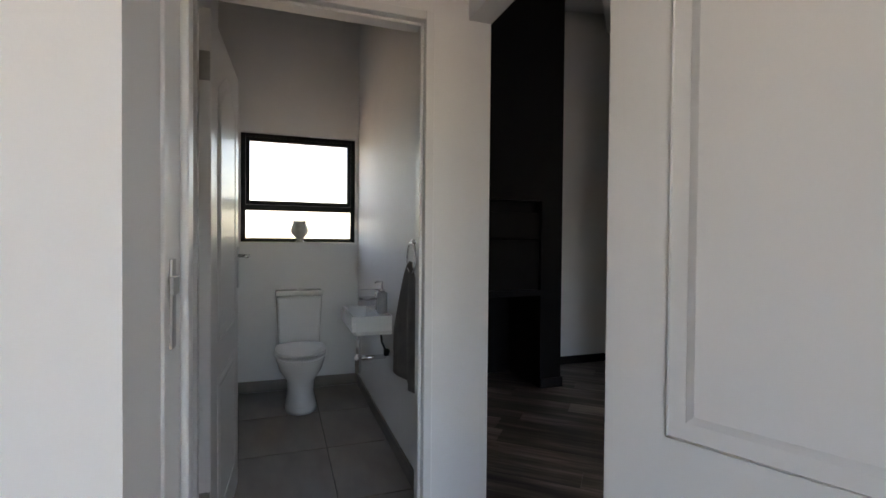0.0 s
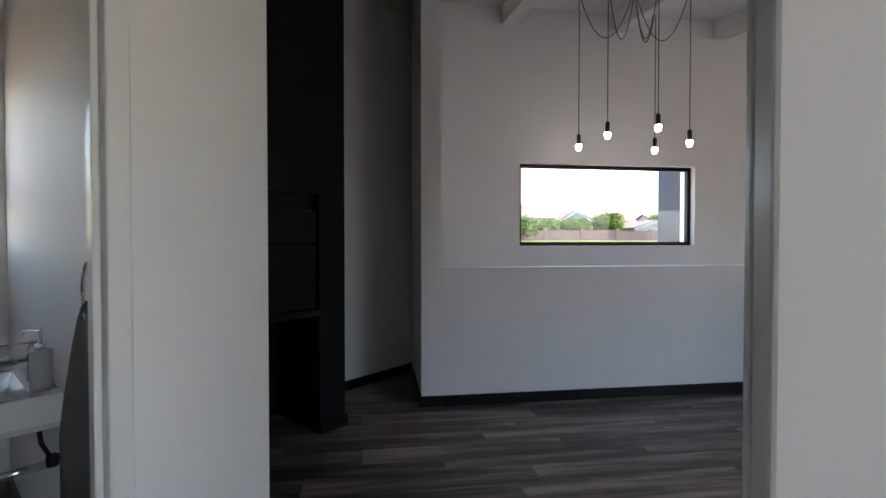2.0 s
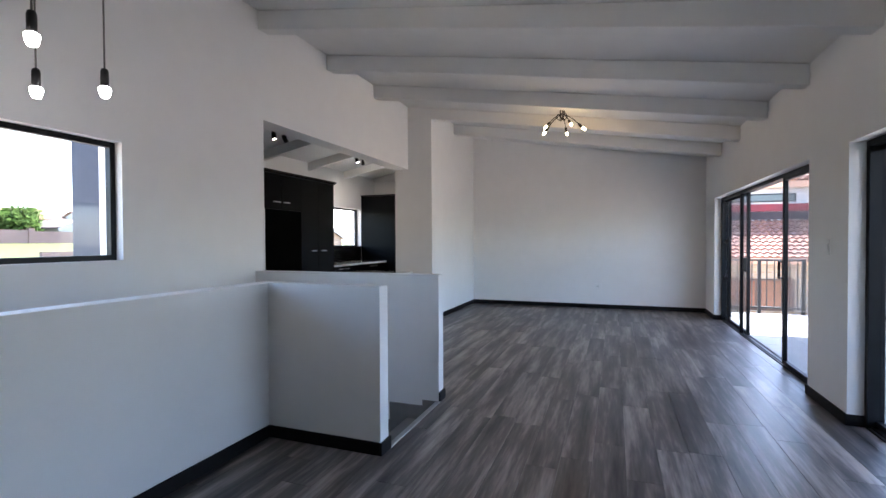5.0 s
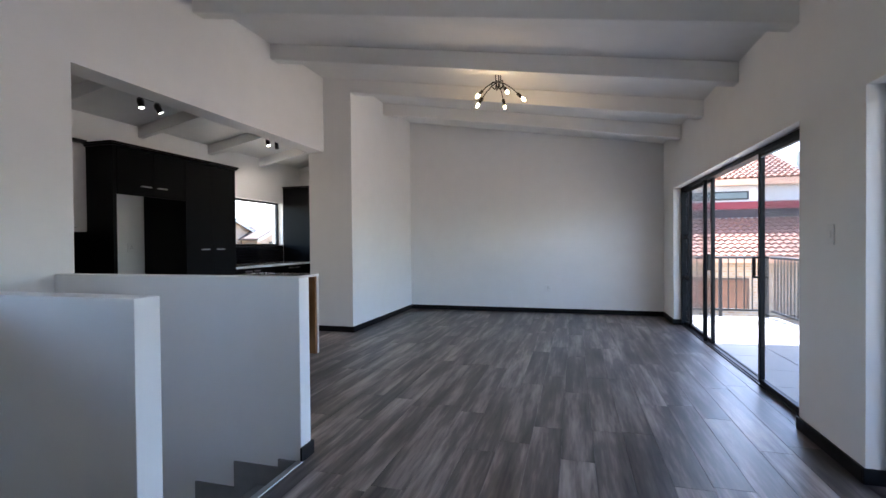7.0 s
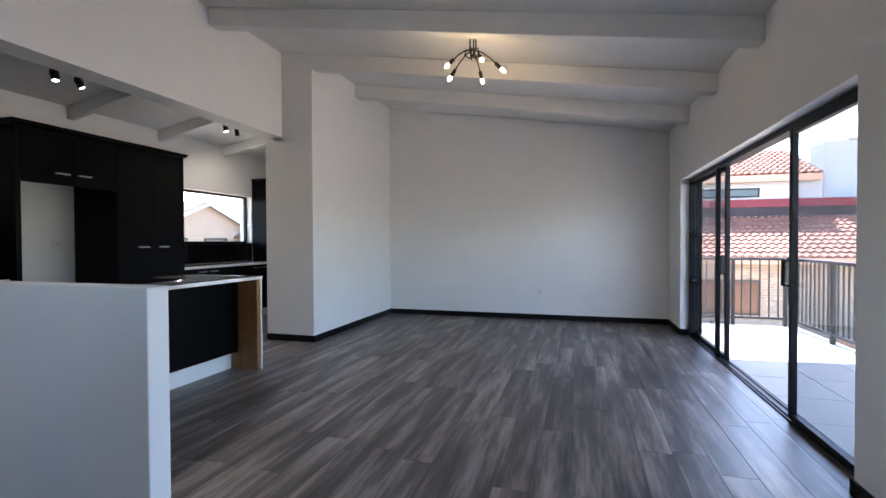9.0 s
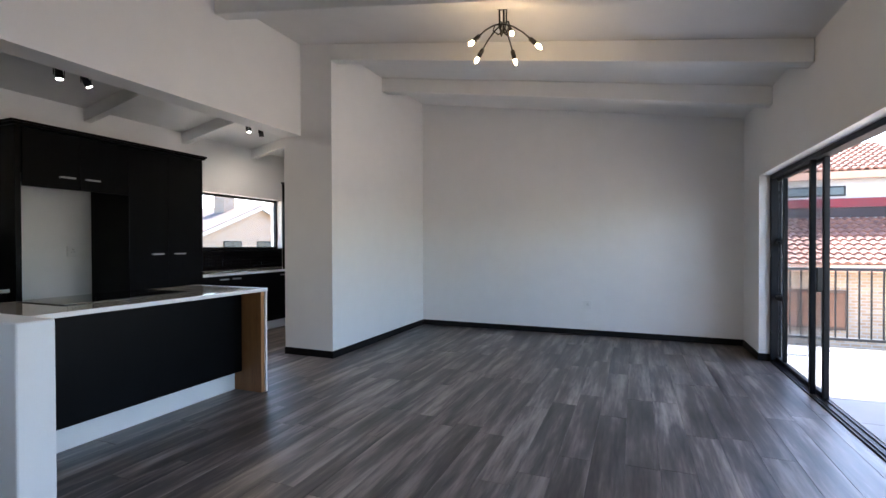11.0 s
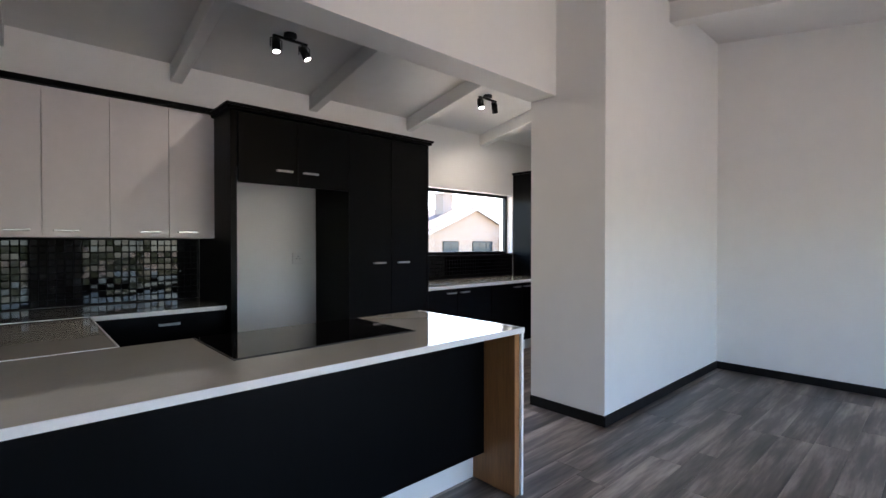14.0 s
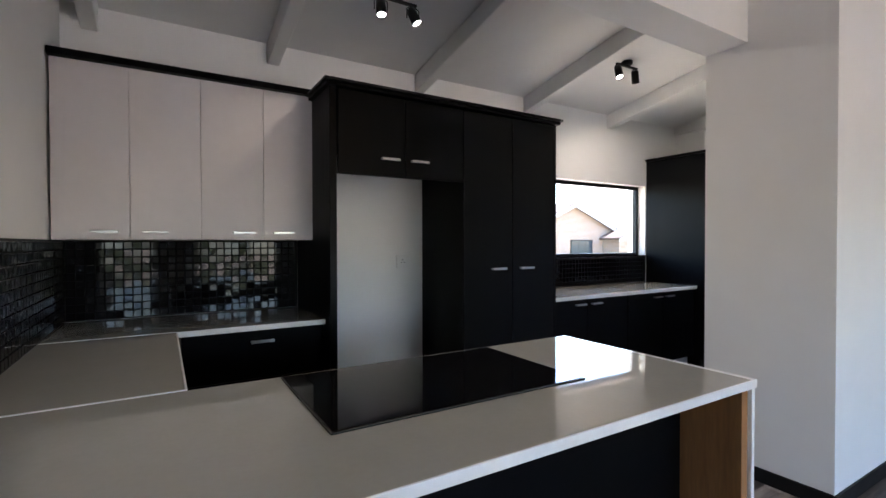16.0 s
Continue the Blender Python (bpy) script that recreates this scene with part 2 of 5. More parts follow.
LEAF = mat("leaf_green", (0.05, 0.085, 0.014), 0.9, vary=0.45, scale=2.0, spec=0.08)
BARK = mat("bark", (0.1, 0.075, 0.055), 0.9, vary=0.3, scale=8)
WINDARK = mat("dark_window_glass", (0.03, 0.04, 0.05), 0.08, vary=0.2, scale=1)
BROWNWOOD = mat("dark_brown_stained_timber", (0.06, 0.03, 0.018), 0.6, vary=0.25, scale=14, stretch=(6, 6, 0.6))
# pane colour carries the orange-brown reflection on dark glass
REFLECTGLASS = mat("window_glass_brown_reflection", (0.13, 0.05, 0.03), 0.15, vary=0.4, scale=1.5)
CONCRETE = mat("stair_screed", (0.22, 0.215, 0.21), 0.8, vary=0.1, scale=12, bump=0.1)
TRIM = mat("aluminium_nosing", (0.5, 0.5, 0.5), 0.35, 1.0, vary=0.1, scale=60)
SOAP = mat("grey_resin", (0.4, 0.4, 0.4), 0.4, vary=0.05)

# ---- mesh helpers ----
WING = pose(0, 0, 0, 0, 0, 41.0)  # the rooms that stand at 41 degrees to the house


def box(bm, x0, x1, y0, y1, z0, z1, m=None, bevel=0.0):
    vs = [bm.verts.new(v) for v in ((x0, y0, z0), (x1, y0, z0), (x1, y1, z0), (x0, y1, z0), (x0, y0, z1), (x1, y0, z1), (x1, y1, z1), (x0, y1, z1))]
    fs = [bm.faces.new([vs[i] for i in q]) for q in ((3, 2, 1, 0), (4, 5, 6, 7), (0, 1, 5, 4), (1, 2, 6, 5), (2, 3, 7, 6), (3, 0, 4, 7))]
    if bevel:
        es = list({e for f in fs for e in f.edges})
        vs = list({v for r in bmesh.ops.bevel(bm, geom=es, offset=bevel, segments=2, profile=0.5, affect="EDGES")["faces"] for v in r.verts})
    if m is not None:
        bmesh.ops.transform(bm, matrix=m, verts=[v for v in vs if v.is_valid])
    return bm


def boxes(*rows, m=None, bevel=0.0):
    bm = bmesh.new()
    for r in rows:
        box(bm, *r, m=m, bevel=bevel)
    return bm


def tube(bm, pts, r, seg=8, close=True):
    """A round rod along points."""
    pts = [Vector(p) for p in pts]
    rings = []
    up = None
    for i, p in enumerate(pts):
        d = (pts[min(i + 1, len(pts) - 1)] - pts[max(i - 1, 0)]).normalized()
        a = d.orthogonal().normalized() if up is None else (up - d * up.dot(d)).normalized()
        up = a
        b = d.cross(a)
        rr = r[i] if isinstance(r, (list, tuple)) else r
        rings.append([bm.verts.new(p + (a * math.cos(2 * math.pi * k / seg) + b * math.sin(2 * math.pi * k / seg)) * rr) for k in range(seg)])
    for q, w in zip(rings, rings[1:]):
        for k in range(seg):
            bm.faces.new((q[k], q[(k + 1) % seg], w[(k + 1) % seg], w[k]))
    if close:
        bm.faces.new(rings[0][::-1]), bm.faces.new(rings[-1])
    return bm


def lathe(bm, prof, at=(0, 0, 0), seg=24, sx=1.0, sy=1.0, m=None):
    """A turned shape from (radius, height) pairs."""
    rings = [[bm.verts.new((at[0] + r * sx * math.cos(2 * math.pi * k / seg), at[1] + r * sy * math.sin(2 * math.pi * k / seg), at[2] + z)) for k in range(seg)] for r, z in prof]
    for q, w in zip(rings, rings[1:]):
        for k in range(seg):
            bm.faces.new((q[k], q[(k + 1) % seg], w[(k + 1) % seg], w[k]))
    bm.faces.new(rings[0][::-1]), bm.faces.new(rings[-1])
    if m is not None:
        bmesh.ops.transform(bm, matrix=m, verts=[v for ring in rings for v in ring])
    return bm


def part(name, bm, material, parent=None, label="", smooth=False):
    me = bpy.data.meshes.new(name)
    bmesh.ops.recalc_face_normals(bm, faces=bm.faces)
    bm.to_mesh(me)
    bm.free()
    me.materials.append(material)
    if smooth:
        for p in me.polygons:
            p.use_smooth = True
    ob = new(name, me)
    if parent is not None:
        ob.parent = parent
    if label:
        ob["label"] = label
    return ob


def thing(name, label, category, group="", at=None):
    ob = new(name)
    if at is not None:
        ob.matrix_basis = at
    return tagged(ob, label, category, group)


def setting(name, bm, material, label="", category="", smooth=False):
    return tagged(part(name, bm, material, smooth=smooth), label or name.replace("_", " "), category or name.split("_")[0], kind="structure")


def holed(x0, x1, z0, z1, holes):
    """Rectangles that fill x0..x1, z0..z1 but for holes (hx0, hx1, hz0, hz1) side by side."""
    out, x = [], x0
    for a, b, c, d in sorted(holes):
        if a > x:
            out.append((x, a, z0, z1))
        if c > z0:
            out.append((a, b, z0, c))
        if d < z1:
            out.append((a, b, d, z1))
        x = b
    if x < x1:
        out.append((x, x1, z0, z1))
    return out


# ---- sizes ----
Y_S, Y_SO, Y_N, Y_NO, X_E, X_EO = 2.33, 2.10, 7.235, 7.48, 12.858, 13.10
Y_K, Y_KO, X_K = 9.39, 9.63, 6.90
SLOPE, Z_S = 0.158, 2.875
GROUND = -2.9


def ceil_z(y):
    return Z_S + SLOPE * (y - Y_S)


def kceil_z(y):
    return 2.86 + 0.19 * (Y_K - y)


# ---- walls of the house ----
S_HOLES = [(3.75, 7.29, -0.02, 2.05), (8.02, 12.08, -0.02, 2.05)]
setting("wall_south", boxes(*[(a, b, Y_SO, Y_S, c, d) for a, b, c, d in holed(3.3, X_EO, -0.3, 2.95, S_HOLES)]), PAINT, "white painted wall with two wide sliding door openings", "wall")
bm = boxes((X_E, X_EO, Y_S, 6.80, -0.3, 4.0), (X_E, X_EO, 6.80, Y_NO, -0.3, 4.0))
setting("wall_east", bm, PAINT, "plain white painted end wall", "wall")
setting("wall_pier", boxes((10.395, X_E - 0.002, 6.80, Y_NO, -0.3, 4.0)), PAINT, "white painted pier beside the kitchen opening", "wall")
N_HOLES = [(3.51, 5.465, 1.228, 2.075), (6.905, 10.395, -0.3, 2.584)]
setting("wall_north", boxes(*[(a, b, Y_N, Y_NO, c, d) for a, b, c, d in holed(2.40, 10.395, -2.9, 4.0, N_HOLES)]), PAINT, "white painted wall with a long window and a wide kitchen opening", "wall")
setting("wall_stair_pier", boxes((2.40, 2.555, 6.17, Y_N - 0.002, -2.9, 4.0)), PAINT, "white painted full-height wall end at the stairwell", "wall")
K_HOLES = [(10.15, 12.49, 1.235, 2.085)]
setting("wall_kitchen_north", boxes(*[(a, b, Y_K, Y_KO, c, d) for a, b, c, d in holed(6.65, 13.4, -2.9, 3.4, K_HOLES)]), PAINT, "white painted kitchen wall with a wide window", "wall")
setting("wall_kitchen_west", boxes((6.70, X_K, Y_NO, Y_K - 0.002, -2.9, 3.6)), PAINT, "white painted kitchen side wall", "wall")
setting("wall_kitchen_outside", boxes((6.64, 6.70, Y_NO, Y_KO + 0.1, -2.9, 3.7)), PLASTERDARK, "charcoal plastered outside wall of the kitchen", "wall")
setting("wall_kitchen_east", boxes((13.12, 13.36, Y_NO, Y_K - 0.002, -0.3, 3.6), (X_EO + 0.002, 13.36, 7.2, Y_NO - 0.002, -0.3, 3.6)), PAINT, "white painted kitchen end wall", "wall")

# half walls round the stairwell
H = 1.07
setting("half_wall_long", boxes((2.555, 5.72, 6.17, 6.29, -2.9, H), (5.72, 5.83, 5.30, 6.29, -2.9, H), bevel=0.003), PAINT, "white painted half wall round the stairwell", "half wall")
setting("half_wall_kitchen", boxes((6.765, 6.87, 5.30, Y_N - 0.002, -2.9, H), bevel=0.006), PAINT, "white painted half wall beside the stairs", "half wall")

# wing: toilet, lobby, bedroom doorway
DOOR_H = 2.06
setting("wall_toilet_back", boxes(*[(a, b, 3.83, 4.05, c, d) for a, b, c, d in holed(2.2, 3.785, -0.3, 3.7, [(2.678, 3.588, 1.216, 2.098)])], m=WING), PAINT, "white painted toilet wall with a window", "wall")
setting("wall_toilet_right", boxes((3.615, 3.765, 1.605, 3.828, -0.3, 3.7), m=WING), PAINT, "white painted toilet side wall", "wall")
setting("wall_toilet_left", boxes((2.40, 2.52, 1.605, 3.828, -0.3, 3.7), m=WING), PAINT, "white painted toilet side wall", "wall")
setting("wall_toilet_front", boxes((3.53, 3.765, 1.50, 1.603, -0.3, 3.7), (2.68, 3.53, 1.50, 1.603, DOOR_H + 0.035, 3.7), (1.2, 2.68, 1.50, 1.603, -0.3, 3.7), m=WING), PAINT, "white painted lobby wall with the toilet doorway", "wall")
setting("wall_header", boxes((3.67, 3.765, 0.664, 1.498, 2.09, 3.6), m=WING), PAINT, "white painted header over the lobby opening", "wall")
setting("wall_bedroom", boxes((1.2, 2.80, 0.36, 0.66, -0.3, 3.0), (2.80, 2.838, 0.36, 0.515, -0.3, DOOR_H + 0.04), (2.80, 3.72, 0.46, 0.66, DOOR_H + 0.04, 3.0), m=WING), PAINT, "white painted bedroom wall with a doorway", "wall")
LEAFDIR = math.degrees(math.atan2(-0.44, 0.90))
JAMB = pose(2.331, 2.912, 0, 0, 0, LEAFDIR)
setting("wall_bedroom_side", boxes((0.03, 1.75, 0.05, 0.15, -0.3, 3.0), m=JAMB), PAINT, "white painted bedroom side wall", "wall")
setting("wall_bedroom_far", boxes((1.0, 1.2, -2.6, 1.6, -0.3, 3.7), m=WING), PAINT, "white painted bedroom wall", "wall")
setting("wall_bedroom_window", boxes(*[(a, b, -2.6, -2.4, c, d) for a, b, c, d in holed(1.2, 4.9, -0.3, 3.0, [(1.7, 4.2, 0.5, 2.1)])], m=WING), PAINT, "white painted bedroom wall with a wide window", "wall")
setting("wall_bedroom_end", boxes((4.9, 5.1, -2.6, -0.55, -0.3, 3.0), m=WING), PAINT, "white painted bedroom wall", "wall")
setting("wall_recess", boxes((3.787, 6.62, 3.84, 3.98, -0.3, 4.0), m=WING), PAINT, "white painted wall of the passage recess", "wall")

# ---- ceilings and beams ----
def slab(poly, zf, thick):
    bm = bmesh.new()
    lo = [bm.verts.new((x, y, zf(y))) for x, y in poly]
    hi = [bm.verts.new((x, y, zf(y) + thick)) for x, y in poly]
    n = len(poly)
    bm.faces.new(lo[::-1]), bm.faces.new(hi)
    for i in range(n):
        bm.faces.new((lo[i], lo[(i + 1) % n], hi[(i + 1) % n], hi[i]))
    return bm


# the part south of the wall is an unseen overhang, added to shade the balcony
setting("ceiling", slab([(12.75, 0.75), (12.75, 2.09), (X_EO, 2.09), (X_EO, 7.475), (-0.05, 7.475), (-0.05, 5.72), (2.40, 2.91), (3.7, 2.05), (3.7, 0.75)], ceil_z, 0.25), CEIL, "white sloping boarded ceiling with an added unseen overhang", "ceiling")
# runs on past the wall as an added, unseen eave against the sun
setting("ceiling_kitchen", slab([(6.64, Y_NO - 0.002), (13.36, Y_NO - 0.002), (13.36, 10.3), (6.64, 10.3)], kceil_z, 0.2), CEIL, "white sloping kitchen ceiling with an added unseen eave", "ceiling")
setting("ceiling_toilet", boxes((2.2, 3.785, 1.49, 4.06, 3.36, 3.5), m=WING), CEIL, "white toilet ceiling", "ceiling")
setting("ceiling_bedroom", boxes((1.0, 3.66, -2.6, 1.49, 2.75, 2.9), (3.66, 5.1, -2.6, 0.1, 2.75, 2.9), m=WING), CEIL, "white bedroom ceiling", "ceiling")


def beam(x, w, y0, y1, zf, depth):
    bm = bmesh.new()
    pts = [(y0, zf(y0)), (y1, zf(y1)), (y1, zf(y1) - depth), (y0, zf(y0) - depth)]
    a = [bm.verts.new((x, y, z - 0.003)) for y, z in pts]
    b = [bm.verts.new((x + w, y, z - 0.003)) for y, z in pts]
    bm.faces.new(a), bm.faces.new(b[::-1])
    for i in range(4):
        bm.faces.new((a[i], b[i], b[(i + 1) % 4], a[(i + 1) % 4]))
    bmesh.ops.bevel(bm, geom=list(bm.edges), offset=0.006, segments=1, affect="EDGES")
    return bm


for k in range(-4, 5):
    x = 6.84 + 1.175 * k
    y0 = Y_S + 0.002 if x > 3.4 else 3.0 + (2.4 - x) * 1.1 + 0.15
    y1 = Y_N - 0.002 if x + 0.13 < 10.39 else 6.798
    if x + 0.14 > X_E:
        continue
    tagged(part("ceiling_beam", beam(x, 0.14, y0, y1, ceil_z, 0.185), CEIL), "white painted exposed ceiling beam", "beam", "exposed ceiling beams", "structure")
for x in (7.0, 8.08, 9.30, 10.53, 11.78):
    tagged(part("ceiling_beam", beam(x, 0.09, Y_NO + 0.002, Y_K - 0.002, kceil_z, 0.15), CEIL), "white painted exposed ceiling beam", "beam", "kitchen ceiling beams", "structure")
setting("cornice", boxes((13.06, 13.118, 7.5, 9.38, 2.78, 3.0)), CEIL, "white kitchen wall plate", "trim")

# ---- skirting ----
def skirting(name, *rows, m=None):
    setting(name, boxes(*rows, m=m, bevel=0.003), SKIRT, "black painted timber skirting board", "skirting")


B, SK = 0.014, 0.082
skirting("baseboard", (X_E - B, X_E, Y_S, 6.80, 0, SK), (10.395 - B, X_E - B, 6.80 - B, 6.80, 0, SK), (10.395 - B, 10.395, 6.80, Y_NO, 0, SK))
skirting("baseboard_south", (12.08, X_E - B, Y_S, Y_S + B, 0, SK), (7.29, 8.02, Y_S, Y_S + B, 0, SK), (7.29 - B, 7.29, Y_SO + 0.1, Y_S + B, 0, SK), (8.02, 8.02 + B, Y_SO + 0.1, Y_S + B, 0, SK), (12.08 - B, 12.08, Y_SO + 0.1, Y_S + B, 0, SK))
skirting("baseboard_stairs", (2.555, 5.72, 6.17 - B, 6.17, 0, SK), (5.72 - B, 5.72, 5.30, 6.17 - B, 0, SK), (5.72 - B, 5.83 + B, 5.30 - B, 5.30, 0, SK), (6.765 - B, 6.87 + B, 5.30 - B, 5.30, 0, SK), (6.87, 6.87 + B, 5.30, 6.6, 0, SK), (2.40 - B, 2.555, 6.17 - B, 6.17, 0, SK), (2.40 - B, 2.40, 6.17, 7.2, 0, SK))
skirting("baseboard_recess", (5.26, 6.5, 3.84 - B, 3.84, 0, SK), m=WING)
setting("baseboard_toilet", boxes((2.52, 3.615, 3.82, 3.83, 0.006, 0.095), (3.605, 3.615, 1.61, 3.82, 0.006, 0.095), (2.52, 2.53, 1.61, 3.82, 0.006, 0.095), m=WING), TILESKIRT, "grey porcelain tile skirting", "skirting")

# ---- subfloor, lower storey, stairs ----
setting("floor", boxes((X_K, 13.36, 5.30, Y_K, -0.3, -0.012), (-2.6, X_EO, 0.9 + 1.2, 5.30, -0.3, -0.012), (-2.6, 5.83, 5.30, 6.17, -0.3, -0.012), (-2.6, 2.555, 6.17, 7.6, -0.3, -0.012), (6.87, X_K, 5.30, Y_NO, -0.3, -0.012)), SUBFLOOR, "dark screed under the vinyl plank floor", "floor")
setting("floor_bedroom", boxes((1.0, 5.1, -2.6, 0.9, -0.3, -0.004), m=WING), SUBFLOOR, "dark bedroom floor", "floor")
setting("floor_lower", boxes((2.4, 6.87, 5.2, 7.45, -2.95, -2.9)), CONCRETE, "grey lower floor of the stairwell", "floor")
stair = thing("staircase", "grey screeded staircase going down between white half walls", "staircase")
for k in range(4):
    part("step", boxes((5.832, 6.763, 5.33 + 0.27 * k, 5.33 + 0.27 * (k + 1) + (0.9 if k == 3 else 0), -2.9, -0.17 * (k + 1)), bevel=0.008), CONCRETE, stair)
for k in range(8):
    part("step", boxes((5.55 - 0.27 * k, 5.83 - 0.27 * k, 6.30, 7.23, -2.9, -0.85 - 0.17 * k), bevel=0.008), CONCRETE, stair)
part("nosing", boxes((5.835, 6.762, 5.285, 5.325, -0.012, 0.006), bevel=0.003), TRIM, stair, "aluminium nosing strip")
part("stair_skirting", boxes((6.752, 6.7635, 5.33, 5.45, -0.17, 0.0), (6.752, 6.7635, 5.45, 5.76, -0.34, -0.05), (6.752, 6.7635, 5.76, 6.05, -0.51, -0.21)), CONCRETE, stair, "grey stepped skirting")
part("landing_edge", boxes((5.832, 6.763, 5.325, 5.33, -0.17, -0.012)), PAINT, stair)

# ---- windows and sliding doors ----
def pane(name, bm, parent, material=None):
    ob = part(name, bm, material or GLASS, parent)
    ob.visible_shadow = False
    return ob


def framed(name, label, x0, x1, z0, z1, y, depth, w, bars=(), material=None, m=None, mat_frame=None):
    """A metal window in the plane of y: an outer frame, cross bars at heights, panes between them."""
    ob = tagged(new(name), label, "window", kind="structure")
    if m is not None:
        ob.matrix_basis = m
    part("window_frame", boxes((x0, x0 + w, y, y + depth, z0, z1), (x1 - w, x1, y, y + depth, z0, z1), (x0 + w, x1 - w, y, y + depth, z0, z0 + w), (x0 + w, x1 - w, y, y + depth, z1 - w, z1), *[(x0 + w, x1 - w, y, y + depth, b - w * 0.6, b + w * 0.6) for b in bars]), mat_frame or ALU, ob)
    zs = [z0 + w, *[v for b in bars for v in (b - w * 0.6, b + w * 0.6)], z1 - w]
    for a, b in zip(zs[::2], zs[1::2]):
        pane("pane", boxes((x0 + w, x1 - w, y + depth * 0.45, y + depth * 0.55, a, b)), ob, material)
    return ob


framed("window_1", "long black aluminium window over the stairwell", 3.51, 5.465, 1.228, 2.075, Y_N + 0.07, 0.05, 0.038)
framed("window_2", "wide black aluminium kitchen window", 10.15, 12.49, 1.235, 2.085, Y_K + 0.10, 0.05, 0.038)
# toilet window: fixed light below, top-hung sash above
w3 = tagged(new("window_3"), "black-framed toilet window with frosted glass", "window", kind="structure")
w3.matrix_basis = WING
part("window_frame", boxes((2.678, 2.713, 3.88, 3.93, 1.219, 2.098), (3.553, 3.588, 3.88, 3.93, 1.219, 2.098), (2.713, 3.553, 3.88, 3.93, 1.219, 1.250), (2.713, 3.553, 3.88, 3.93, 2.066, 2.098), (2.713, 3.553, 3.88, 3.93, 1.476, 1.520), bevel=0.002), ALU, w3)
sash = part("sash", boxes((2.715, 2.745, 3.872, 3.915, 1.522, 2.064), (3.521, 3.551, 3.872, 3.915, 1.522, 2.064), (2.745, 3.521, 3.872, 3.915, 1.522, 1.555), (2.745, 3.521, 3.872, 3.915, 2.036, 2.064), bevel=0.002), ALU, w3)
pane("pane", boxes((2.745, 3.521, 3.892, 3.897, 1.555, 2.036)), sash, FROST)
pane("pane", boxes((2.713, 3.553, 3.902, 3.907, 1.250, 1.476)), w3, FROST)
part("sill", boxes((2.680, 3.586, 3.826, 3.878, 1.208, 1.218)), GLOSSW, w3)
framed("window_4", "wide bedroom window", 1.7, 4.2, 0.5, 2.1, -2.52, 0.05, 0.05, m=WING)


def sliding_door(name, label, x0, x1, top, stiles, panes, bars=None):
    ob = tagged(new(name), label, "sliding door", kind="structure")
    y = Y_SO + 0.03
    w = 0.045
    part("outer_frame", boxes((x0, x0 + w, y, y + 0.10, 0, top), (x1 - w, x1, y, y + 0.10, 0, top), (x0 + w, x1 - w, y, y + 0.10, top - w, top), (x0 + w, x1 - w, y, y + 0.10, -0.02, 0.012), bevel=0.003), ALU, ob)
    part("track", boxes((x0 + w, x1 - w, y + 0.02, y + 0.03, 0.012, 0.022), (x0 + w, x1 - w, y + 0.07, y + 0.08, 0.012, 0.022)), ALU, ob)
    for x, dy in stiles:
        part("stile", boxes((x, x + 0.044, y + dy, y + dy + 0.04, 0.022, top - w), bevel=0.003), ALU, ob)
    for a, b, dy in panes:
        leaf = part("rail", boxes((a, b, y + dy, y + dy + 0.036, 0.022, 0.06), (a, b, y + dy, y + dy + 0.036, top - w - 0.03, top - w), *[(a, b, y + dy - 0.004, y + dy + 0.04, z - 0.03, z + 0.03) for z in ((0.72, 1.32) if bars and bars == (a, b) else ())]), ALU, ob)
        pane("pane", boxes((a, b, y + dy + 0.015, y + dy + 0.021, 0.06, top - w - 0.03)), ob, GLASSTINT)
    return ob


sd = sliding_door("door_2", "charcoal aluminium sliding door, standing partly open to the balcony", 8.02, 12.08, 2.05,
                  [(11.78, 0.01), (10.80, 0.06), (10.66, 0.01), (9.00, 0.06)], [(11.835, 12.035, 0.01), (10.715, 11.78, 0.01), (8.065, 9.00, 0.06)], bars=(11.835, 12.035))
part("pull_handle", boxes((9.075, 9.091, Y_SO + 0.135, Y_SO + 0.16, 0.93, 1.12), (9.006, 9.0745, Y_SO + 0.135, Y_SO + 0.16, 0.93, 0.948), (9.006, 9.0745, Y_SO + 0.135, Y_SO + 0.16, 1.102, 1.12), (9.003, 9.040, Y_SO + 0.1305, Y_SO + 0.1345, 0.80, 1.14), bevel=0.003), BLACKMETAL, sd)
part("pull_handle", boxes((10.665, 10.70, Y_SO + 0.08, Y_SO + 0.125, 0.9, 1.10), bevel=0.006), BLACKMETAL, sd)
part("latch", boxes((11.86, 11.96, Y_SO + 0.085, Y_SO + 0.11, 0.725, 0.745), bevel=0.004), BLACKMETAL, sd)
part("latch", boxes((11.86, 11.96, Y_SO + 0.085, Y_SO + 0.11, 1.30, 1.32), bevel=0.004), BLACKMETAL, sd)
sliding_door("door_3", "charcoal aluminium sliding door, closed", 3.75, 7.29, 2.05, [(5.5, 0.01), (5.45, 0.06)], [(3.8, 5.45, 0.06), (5.555, 7.245, 0.01)])


